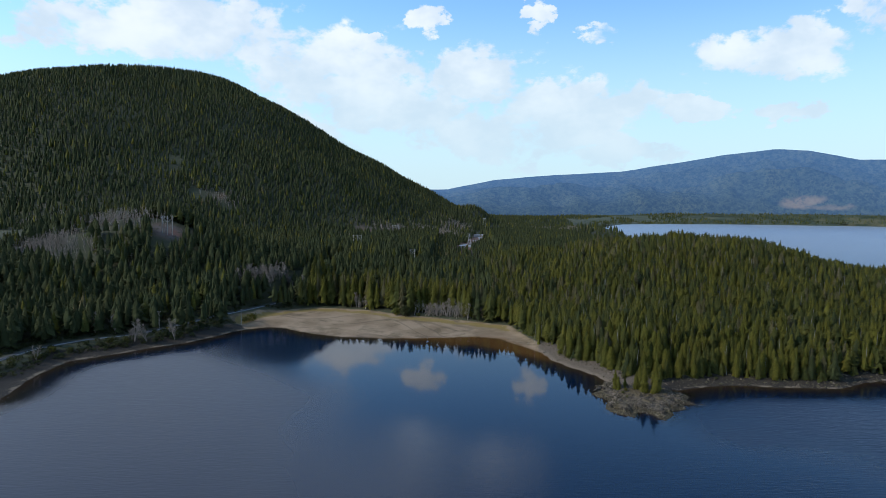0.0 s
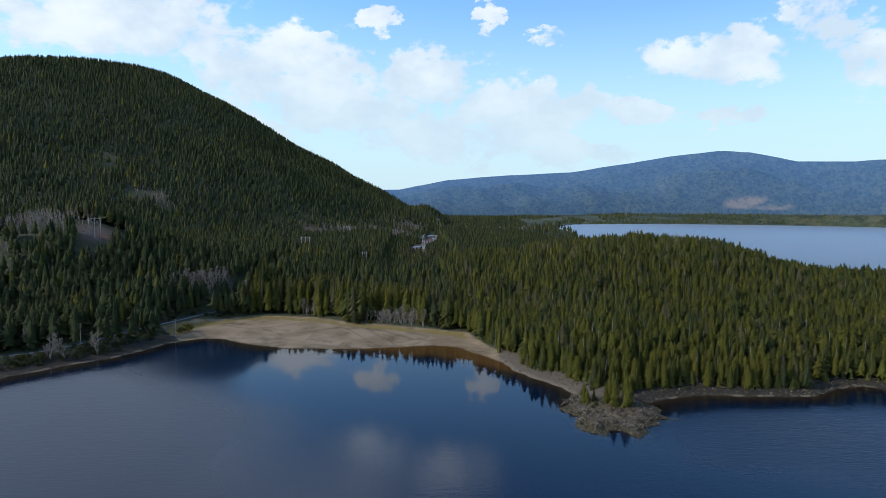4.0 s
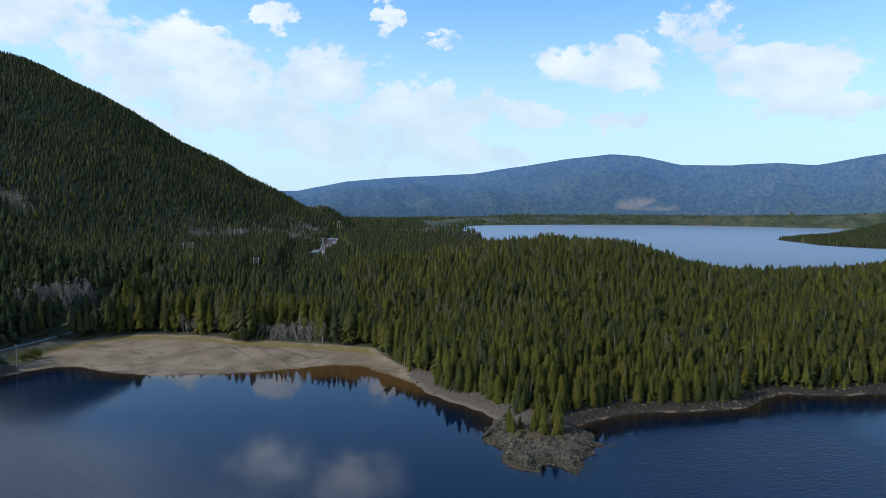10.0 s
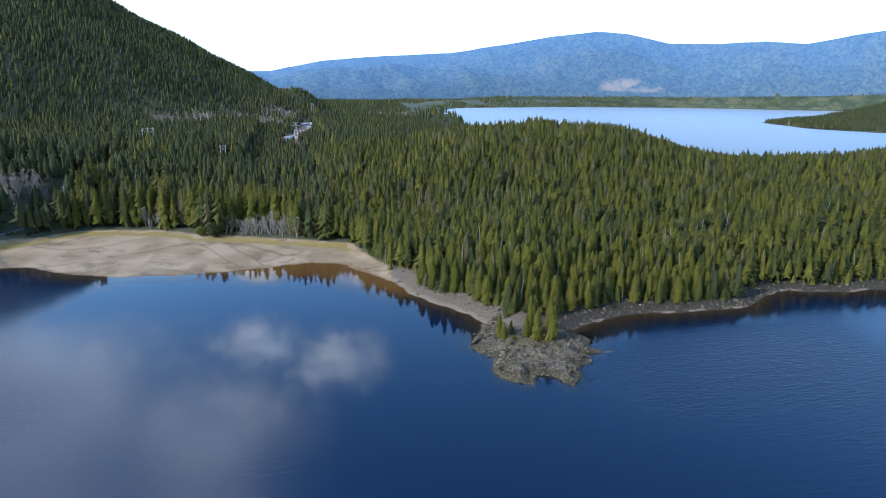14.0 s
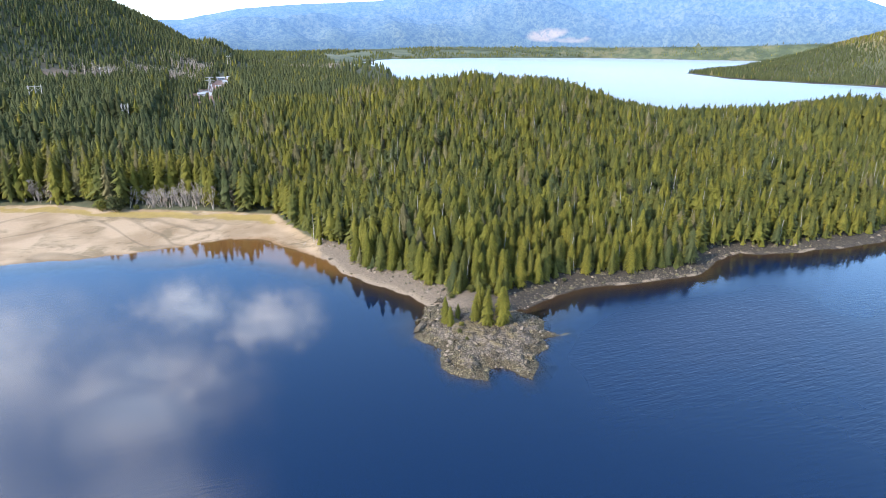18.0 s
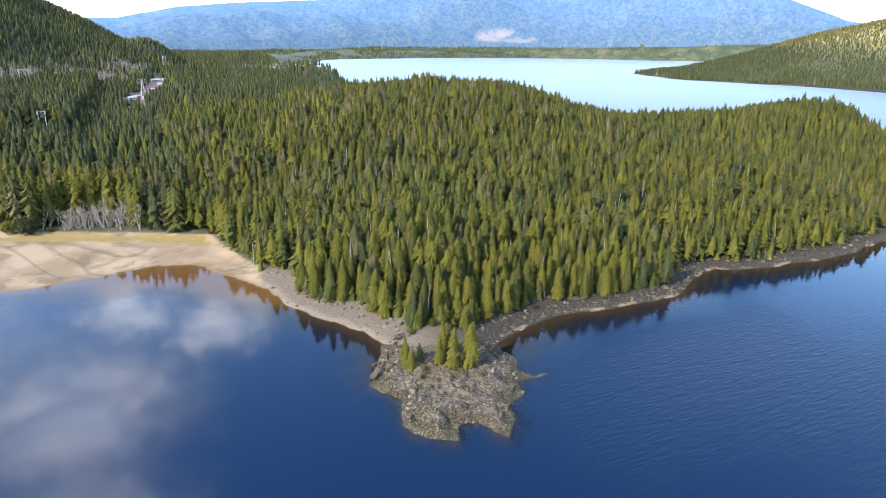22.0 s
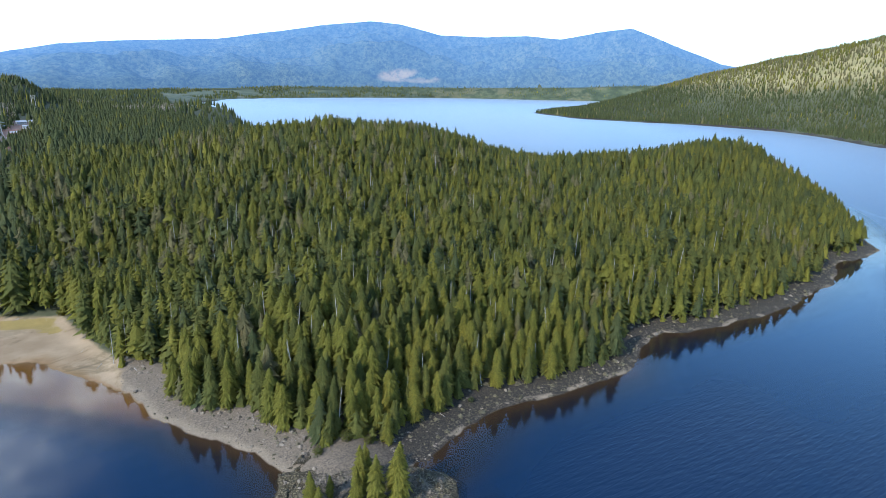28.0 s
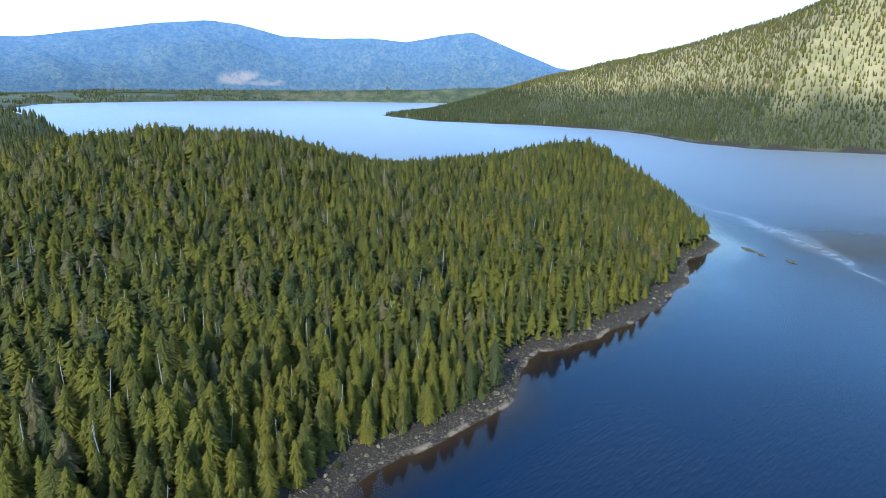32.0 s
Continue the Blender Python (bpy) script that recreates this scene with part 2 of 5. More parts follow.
def ground_material():
    m, n = material("ground")
    p = spot(n)
    z = n.add("ShaderNodeSeparateXYZ")
    n.link(p, z.inputs[0])
    z = z.outputs[2]
    wide, mid, small = n.noise(p, 0.035, 5.0), n.noise(p, 0.22, 5.0), n.noise(p, 1.6, 5.0, 0.65)
    floor = n.mix(mid, (0.030, 0.036, 0.016), (0.072, 0.066, 0.034))
    gravel = n.mix(n.ramp(small, 0.3, 0.72), (0.062, 0.046, 0.032), (0.165, 0.124, 0.086))
    gravel = n.mix(n.ramp(mid, 0.42, 0.7, 0.0, 0.6), gravel, (0.110, 0.082, 0.056))
    gravel = n.mix(n.ramp(z, 1.0, 0.3, 0.0, 0.55), gravel, (0.200, 0.150, 0.100))
    weed = n.mix(n.ramp(small, 0.32, 0.68), (0.013, 0.010, 0.008), (0.042, 0.032, 0.021))
    weed = n.mix(n.ramp(n.noise(p, 0.8, 5.0, 0.7), 0.52, 0.62, 0.0, 0.45), weed, n.mix(n.ramp(z, 1.7, 0.7), (0.038, 0.029, 0.019), (0.120, 0.094, 0.058)))
    shingle = n.mix(n.math("MULTIPLY", n.attr("weed"), n.math("MAXIMUM", n.ramp(n.noise(p, 0.09, 5.0, 0.65), 0.40, 0.58), n.ramp(z, 0.20, 0.75, 0.0, 0.97)), 0.0, True), gravel, weed)
    mud = n.mix(n.ramp(wide, 0.35, 0.62), (0.182, 0.122, 0.068), (0.265, 0.188, 0.116))
    mud = n.mix(n.ramp(n.noise(p, 0.045, 6.0, 0.65, 1.2), 0.50, 0.66, 0.0, 0.75), mud, (0.105, 0.074, 0.036))
    creek = n.math("ABSOLUTE", n.math("SUBTRACT", n.noise(p, 0.0085, 2.0, 0.5, 1.2), 0.5))
    mud = n.mix(n.ramp(creek, 0.02, 0.003, 0.0, 0.4), mud, (0.060, 0.044, 0.022))
    mud = n.mix(n.ramp(small, 0.5, 0.8, 0.0, 0.45), mud, (0.135, 0.105, 0.068))
    grass = n.mix(mid, (0.250, 0.168, 0.050), (0.150, 0.108, 0.034))
    grass = n.mix(n.ramp(small, 0.45, 0.75, 0.0, 0.5), grass, (0.10, 0.085, 0.034))
    c = n.mix(n.ramp(n.math("ADD", n.attr("shore"), n.math("MULTIPLY", n.math("SUBTRACT", mid, 0.5), 0.5)), 0.35, 0.65), floor, shingle)
    c = n.mix(n.ramp(n.math("ADD", n.attr("mud"), n.math("MULTIPLY", n.math("SUBTRACT", mid, 0.5), 0.3)), 0.35, 0.6), c, mud)
    c = n.mix(n.ramp(n.math("ADD", n.attr("meadow"), n.math("MULTIPLY", n.math("SUBTRACT", n.noise(p, 0.05, 4.0), 0.5), 2.4)), 0.45, 0.75), c, grass)
    # Bed colours darken to blue with depth: light lost in water, painted in.
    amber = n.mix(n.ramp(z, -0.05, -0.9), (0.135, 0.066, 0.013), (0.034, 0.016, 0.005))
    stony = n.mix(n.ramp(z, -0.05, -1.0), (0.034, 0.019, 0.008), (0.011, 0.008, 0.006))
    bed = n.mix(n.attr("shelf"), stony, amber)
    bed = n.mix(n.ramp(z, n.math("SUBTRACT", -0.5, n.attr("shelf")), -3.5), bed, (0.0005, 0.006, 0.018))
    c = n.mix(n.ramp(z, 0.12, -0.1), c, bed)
    far = n.mix(n.ramp(n.noise(p, 0.012, 6.0, 0.7), 0.35, 0.65), (0.036, 0.048, 0.030), (0.078, 0.084, 0.046))
    far = n.mix(n.ramp(n.noise(p, 0.006, 5.0, 0.65), 0.52, 0.62, 0.0, 0.5), far, (0.120, 0.105, 0.062))
    c = n.mix(n.attr("far"), c, far)
    # Dry grass of the island's top, kept pale to paint in the sun there.
    dry_sunlit = n.mix(n.ramp(n.noise(p, 0.03, 5.0), 0.35, 0.65), (0.225, 0.183, 0.088), (0.165, 0.143, 0.062))
    c = n.mix(n.attr("dry_sunlit"), c, dry_sunlit)
    c = n.mix(n.math("MULTIPLY", n.attr("bare"), n.ramp(mid, 0.25, 0.5)), c, n.mix(n.ramp(n.noise(p, 0.05, 4.0), 0.35, 0.65), (0.160, 0.078, 0.055), (0.120, 0.094, 0.078)))
    finish(n, c, 0.9, small, 0.7, 0.25, 0.25)
    return m


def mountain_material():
    """Far forested range; blue air haze is painted in as emission."""
    m, n = material("far_range")
    p = spot(n)
    wide, mid, small = n.noise(p, 0.005, 5.0), n.noise(p, 0.02, 6.0, 0.7), n.noise(p, 0.16, 4.0, 0.75)
    c = n.mix(n.ramp(mid, 0.3, 0.7), (0.046, 0.060, 0.044), (0.076, 0.088, 0.056))
    # Olive patches put sunlit slopes into the forest's colour.
    c = n.mix(n.ramp(wide, 0.46, 0.66, 0.0, 0.4), c, (0.110, 0.112, 0.055))
    c = n.mix(n.ramp(small, 0.44, 0.60, 0.0, 0.6), c, (0.016, 0.028, 0.030))
    c = n.mix(n.ramp(n.noise(p, 0.045, 5.0, 0.75), 0.46, 0.58, 0.0, 0.75), c, (0.014, 0.024, 0.024))
    c = n.mix(n.ramp(n.noise(p, 0.07, 3.0, 0.7), 0.60, 0.72, 0.0, 0.35), c, (0.130, 0.130, 0.085))
    c = n.mix(n.math("MULTIPLY", n.attr("bare"), n.ramp(mid, 0.30, 0.5, 0.15, 0.6)), c, (0.27, 0.185, 0.10))
    low = n.mix(n.ramp(n.noise(p, 0.012, 6.0, 0.7), 0.35, 0.65), (0.036, 0.048, 0.030), (0.078, 0.084, 0.046))
    low = n.mix(n.ramp(n.noise(p, 0.006, 5.0, 0.65), 0.52, 0.62, 0.0, 0.5), low, (0.120, 0.105, 0.062))
    c = n.mix(n.attr("flat"), c, low)
    b = finish(n, c, 0.9, n.math("ADD", small, n.math("MULTIPLY", mid, 0.4)), 0.6, 6.0, 0.1)
    # Blue haze painted as emission, stronger on the ridges farther back.
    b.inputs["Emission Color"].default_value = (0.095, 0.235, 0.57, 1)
    n.put(b.inputs["Emission Strength"], n.math("MULTIPLY", n.math("ADD", 0.35, n.math("MULTIPLY", n.attr("depth"), 1.1)), n.math("MULTIPLY", HAZE_GLOW, n.ramp(n.attr("flat"), 1.0, 0.2))))
    return m


HAZE_GLOW = 0.38


def water_material():
    """Sheltered mirror in the cove, wind ripples on the open inlet, a pale current line off the far point."""
    m, n = material("water")
    p = spot(n)
    xyz = n.add("ShaderNodeSeparateXYZ")
    n.link(p, xyz.inputs[0])
    x, y = xyz.outputs[0], xyz.outputs[1]
    sq = n.add("ShaderNodeMapping")
    n.link(p, sq.inputs[0])
    sq.inputs["Rotation"].default_value = (0, 0, radians(-35))
    sq.inputs["Scale"].default_value = (0.20, 1.0, 1.0)
    wind = n.noise(p, 0.007, 4.0, 0.6, 0.5)
    cove = n.ramp(n.vec("DISTANCE", p, (25.0, 430.0, 0.0)), 90.0, 260.0)
    lee = n.ramp(n.vec("DISTANCE", p, (300.0, 480.0, 0.0)), 130.0, 250.0)
    gust = n.math("MULTIPLY", n.math("MINIMUM", cove, n.math("ADD", lee, 0.5)), n.ramp(wind, 0.30, 0.55, 0.45, 1.0), 0.0, True)
    lake = n.ramp(n.vec("LENGTH", p), 580.0, 900.0)
    west = n.ramp(n.math("ADD", x, n.math("MULTIPLY", n.math("SUBTRACT", wind, 0.5), 120.0)), 10.0, -110.0)
    near_bank = n.ramp(n.math("ADD", y, n.math("MULTIPLY", x, 0.85)), 330.0, 240.0)
    # a breeze comes round the point on its open side
    puffs = n.math("MULTIPLY", n.ramp(n.vec("DISTANCE", p, (200.0, 275.0, 0.0)), 140.0, 40.0), n.ramp(wind, 0.32, 0.58, 0.3, 1.3))
    gust = n.math("MAXIMUM", n.math("MAXIMUM", gust, lake), n.math("MULTIPLY", west, near_bank))
    gust = n.math("MULTIPLY", n.math("MAXIMUM", gust, puffs), n.attr("off"))
    puffs = n.math("MULTIPLY", puffs, n.attr("off"))
    west = n.math("MULTIPLY", west, n.attr("off"))
    waves = n.math("ADD", n.noise(sq.outputs[0], 0.9, 1.0, 0.5, 0.3), n.math("MULTIPLY", n.noise(sq.outputs[0], 0.3, 2.0), 0.7))
    k = n.add("ShaderNodeBump")
    k.inputs["Distance"].default_value = 0.12
    n.put(k.inputs["Strength"], n.math("ADD", n.math("ADD", 0.006, n.math("MULTIPLY", puffs, 0.45)), n.math("MULTIPLY", gust, 0.55)))
    n.link(waves, k.inputs["Height"])
    gloss = n.add("ShaderNodeBsdfGlossy")
    n.put(gloss.inputs["Roughness"], n.math("ADD", n.math("ADD", n.math("ADD", 0.04, n.math("MULTIPLY", gust, 0.17)), n.math("ADD", n.math("MULTIPLY", n.math("MULTIPLY", west, near_bank), 0.16), n.math("MULTIPLY", puffs, 0.14))), n.math("MULTIPLY", lake, 0.22)))
    n.link(k.outputs[0], gloss.inputs["Normal"])
    clear = n.add("ShaderNodeBsdfTransparent")
    clear.inputs[0].default_value = (0.76, 0.76, 0.78, 1)
    fres = n.add("ShaderNodeFresnel")
    fres.inputs[0].default_value = 1.36
    n.link(k.outputs[0], fres.inputs["Normal"])
    mixed = n.add("ShaderNodeMixShader")
    n.link(fres.outputs[0], mixed.inputs[0])
    body = n.add("ShaderNodeBsdfDiffuse")
    body.inputs[0].default_value = (0.0004, 0.0076, 0.0260, 1)
    murk = n.add("ShaderNodeMixShader")
    n.put(murk.inputs[0], n.math("MULTIPLY", n.attr("deep"), 0.97))
    n.link(clear.outputs[0], murk.inputs[1])
    n.link(body.outputs[0], murk.inputs[2])
    n.link(murk.outputs[0], mixed.inputs[1])
    n.link(gloss.outputs[0], mixed.inputs[2])
    # the current line: foam streaks along a bent strip
    u = n.math("ADD", n.math("MULTIPLY", n.math("SUBTRACT", x, 600.0), 0.68), n.math("MULTIPLY", n.math("SUBTRACT", y, 385.0), 0.735))
    v = n.math("SUBTRACT", n.math("MULTIPLY", n.math("SUBTRACT", x, 600.0), 0.735), n.math("MULTIPLY", n.math("SUBTRACT", y, 385.0), 0.68))
    v = n.math("ADD", v, n.math("MULTIPLY", n.math("MULTIPLY", u, u), 0.0009))
    v = n.math("ADD", v, n.math("MULTIPLY", n.math("SUBTRACT", n.noise(p, 0.02, 3.0), 0.5), 26.0))
    strip = n.ramp(n.math("ABSOLUTE", v), n.math("ADD", 4.0, n.ramp(n.math("ABSOLUTE", n.math("ADD", u, 20.0)), 110.0, 10.0, 0.0, 15.0)), 0.0)
    strip = n.math("MULTIPLY", strip, n.ramp(n.math("ABSOLUTE", u), 190.0, 90.0))
    strip = n.math("MULTIPLY", strip, n.ramp(n.noise(p, 0.07, 5.0, 0.7), 0.35, 0.65, 0.25, 1.0))
    foam = n.add("ShaderNodeBsdfDiffuse")
    foam.inputs[0].default_value = (0.50, 0.58, 0.66, 1)
    out = n.add("ShaderNodeMixShader")
    n.put(out.inputs[0], n.math("MULTIPLY", strip, 0.20))
    n.link(mixed.outputs[0], out.inputs[1])
    n.link(foam.outputs[0], out.inputs[2])
    o = n.add("ShaderNodeOutputMaterial")
    n.link(out.outputs[0], o.inputs[0])
    return m


# ---- plan of the land ----
def smooth(v, a, b):
    u = np.clip((np.asarray(v, float) - a) / (b - a), 0, 1)
    return u * u * (3 - 2 * u)


def lattice(ix, iy, seed):
    h = (ix.astype(np.int64) * 374761393 + iy.astype(np.int64) * 668265263 + seed * 1274126177) & 0x7FFFFFFF
    h = ((h ^ (h >> 13)) * 1274126177) & 0x7FFFFFFF
    return ((h ^ (h >> 16)) & 0xFFFF) / 65535.0


def value_noise(x, y, seed=0):
    ix, iy = np.floor(x), np.floor(y)
    fx, fy = x - ix, y - iy
    fx, fy = fx * fx * (3 - 2 * fx), fy * fy * (3 - 2 * fy)
    ix, iy = ix.astype(np.int64), iy.astype(np.int64)
    a, b = lattice(ix, iy, seed), lattice(ix + 1, iy, seed)
    c, d = lattice(ix, iy + 1, seed), lattice(ix + 1, iy + 1, seed)
    return (a + (b - a) * fx) * (1 - fy) + (c + (d - c) * fx) * fy


def fbm(x, y, size, octaves=4, seed=0):
    """Noise between about -1 and 1 with features of that size in metres."""
    x, y = np.asarray(x, float), np.asarray(y, float)
    total, amp, norm = 0.0, 1.0, 0.0
    for k in range(octaves):
        total = total + amp * (value_noise(x / size + 17.3 * k, y / size - 9.1 * k, seed + k) * 2 - 1)
        norm += amp
        amp, size = amp * 0.5, size * 0.5
    return total / norm


def inside(points, x, y):
    """Signed distance to a closed outline, positive inside."""
    p = np.array(points, float)
    q = np.roll(p, -1, axis=0)
    best = np.full(x.shape, 1e12)
    odd = np.zeros(x.shape, bool)
    for (ax, ay), (bx, by) in zip(p, q):
        ex, ey = bx - ax, by - ay
        u = np.clip(((x - ax) * ex + (y - ay) * ey) / (ex * ex + ey * ey), 0, 1)
        best = np.minimum(best, (x - ax - u * ex) ** 2 + (y - ay - u * ey) ** 2)
        cross = (ay > y) != (by > y)
        if ay != by:
            odd ^= cross & (x < ex * (y - ay) / (by - ay) + ax)
    return np.where(odd, 1, -1) * np.sqrt(best)


WEST_SHORE = [(-4900, -900), (-900, -500), (-420, 40), (-300, 180), (-243, 260), (-233, 313), (-243, 362), (-244, 389), (-220, 419), (-193, 448), (-174, 489), (-150, 512)]
FLAT_EDGE = [(-136, 507), (-107, 484), (-85, 476), (-50, 474), (-28, 476), (-5, 483), (19, 488), (38, 484), (51, 461), (66, 436), (70, 416), (81, 395), (90, 380), (94, 364)]
NECK = [(90, 352), (100, 346), (118, 344), (128, 349)]
SOUTH_SHORE = [(143, 356), (166, 363), (194, 361), (224, 362), (250, 374), (273, 378), (291, 372), (326, 368), (359, 371), (412, 378), (424, 384), (456, 399), (490, 398), (525, 402), (551, 424)]
LAKE_SHORE = [(588, 448), (668, 500), (700, 580), (640, 680), (500, 765), (380, 840), (330, 1000), (350, 1250), (440, 1500), (470, 1650), (430, 1760), (300, 1900), (350, 2400), (600, 2900), (830, 3270), (900, 4950), (-4900, 4950)]
MAINLAND = WEST_SHORE + FLAT_EDGE + NECK + SOUTH_SHORE + LAKE_SHORE
MUDFLAT = [(-136, 500), (-166, 500), (-186, 528), (-172, 562), (-152, 586), (-132, 598), (-81, 587), (-43, 565), (4, 548), (47, 524), (57, 490), (64, 462), (60, 440), (20, 470), (-60, 455)]
OUTCROP = [(94, 366), (88, 357), (80, 341), (86, 329), (82, 316), (86, 308), (93, 304), (97, 310), (101, 309), (107, 300), (113, 306), (115, 314), (124, 317), (124, 325), (132, 325), (128, 331), (133, 338), (128, 349), (118, 362)]
ISLAND = [(1600, 2035), (1570, 1905), (1506, 1701), (1578, 1462), (1635, 1339), (1628, 1097), (1548, 962), (1411, 792), (1376, 667), (1477, 465), (1600, 200), (2000, -400), (4000, -400), (4000, 1500), (2700, 2500), (1900, 2180)]

STREET = [(14, 940), (24, 1010), (34, 1080), (52, 1290)]
ROAD = [(-330, 180), (-285, 290), (-272, 364), (-270, 396), (-254, 425), (-232, 440), (-216, 473), (-202, 515), (-183, 559), (-165, 604), (-150, 660), (-128, 740)]

RANGE_AZ = [-20, -1, 3.2, 8.7, 14.4, 18.9, 22.6, 26.5, 29, 32.4, 36.3, 39.5, 42.4, 45.5, 48, 50.1, 55, 58, 70]
RANGE_EL = [1.0, 1.18, 2.1, 2.6, 2.92, 3.6, 4.25, 4.68, 4.5, 3.72, 3.62, 3.74, 3.55, 4.1, 4.43, 3.64, 1.7, 1.2, 0.8]


def from_line(points, x, y):
    """Distance to an open line."""
    best = np.full(np.shape(x), 1e12)
    for (ax, ay), (bx, by) in zip(points[:-1], points[1:]):
        ex, ey = bx - ax, by - ay
        u = np.clip(((x - ax) * ex + (y - ay) * ey) / (ex * ex + ey * ey), 0, 1)
        best = np.minimum(best, (x - ax - u * ex) ** 2 + (y - ay - u * ey) ** 2)
    return np.sqrt(best)


def polar(x, y):
    return np.degrees(np.arctan2(x - 20, y - 120)), np.hypot(x - 20, y - 120)


def far_land(x, y):
    """The flats beyond the lake and the range behind them: height, distance behind the shore, share of range."""
    az, r = polar(x, y)
    shore = np.interp(az, [-20, 10, 14, 24, 34, 45, 80], [3100, 3200, 3330, 3940, 4330, 4450, 4450]) + 60 * fbm(x, y, 500, 3, 5)
    foot = np.interp(az, [-20, 6, 19, 34, 43, 52, 70], [4050, 4080, 4330, 4480, 4560, 4560, 4560])
    flat_el = np.interp(az, [-20, 6, 19, 34, 43, 52, 70], [-1.0, -0.99, -0.52, -0.32, -0.12, 0.3, 0.3])
    flat_top = 104 + foot * np.tan(np.radians(flat_el)) - 16
    z = 2 + (flat_top - 2) * smooth(r, shore - 40, foot) + 4 * fbm(x, y, 180, 3, 8)
    top = 104 + 4780 * np.tan(np.radians(np.interp(az, RANGE_AZ, RANGE_EL)))
    up = np.clip((r - foot) / (4780 - foot), 0, 1)
    # foothills and a middle ridge stand before the crest, each with its own skyline
    along = az * 80
    rise = up ** 1.15
    for at, high, vary, size, seed in ((0.30, 0.36, 0.22, 620, 21), (0.52, 0.56, 0.26, 760, 22), (0.76, 0.78, 0.20, 900, 23)):
        crest = high + vary * fbm(along, r * 0.0, size, 4, seed)
        lie = at + 0.09 * fbm(along, r * 0.0, 300, 3, seed + 10)
        rise = np.maximum(rise, crest * (1 - np.abs(up - lie) * np.where(up < lie, 2.4, 1.9)))
    rise = rise * smooth(up, 0.0, 0.12)
    rise = np.clip(rise + 0.17 * fbm(along + 0.5 * r, r * 0.8, 180, 5, 24) * up * (1 - up) * 4, 0, 1)
    z = z + (top - flat_top) * np.where(r > foot, rise, 0) + 7 * fbm(x, y, 90, 3, 31) * (up > 0) * (up < 0.97)
    z = np.where(r > 4780, z - (r - 4780) * 0.35, z)
    behind = r - shore
    return np.where(behind > 0, z, -12), behind, up


def cone(x, y):
    """The wooded mountain on the mainland."""
    r = np.hypot(x + 846, y - 1708) + 55 * fbm(x, y, 420, 3, 3)
    return 422 - 0.56 * (np.sqrt(np.maximum(r - 115, 0) ** 2 + 145 ** 2) - 145) + 9 * fbm(x, y, 130, 4, 4) + 26 * np.exp(-((x + 665) / 130) ** 2 - ((y - 1800) / 160) ** 2)


def island_land(x, y):
    d = inside(ISLAND, x, y) + 10 * fbm(x, y, 90, 3, 12)
    az = np.degrees(np.arctan2(x - 64, y - 240))
    el = np.interp(az, [40, 44, 47, 52, 54.3, 60.3, 66.8, 70.8, 76.3, 90], [-1.9, -1.2, -0.5, 0.45, 1.15, 2.95, 4.5, 5.4, 6.9, 9.8])
    cap = np.maximum(106 + 2050 * np.tan(np.radians(el)) - 18, 16)
    z = np.where(d > 0, 0.12 * np.minimum(d, 22) + (cap - 3) * smooth(d, 0, 480) + 10 * fbm(x, y, 160, 4, 13) * smooth(d, 20, 120), np.maximum(-12, 0.2 * d))
    return z, d


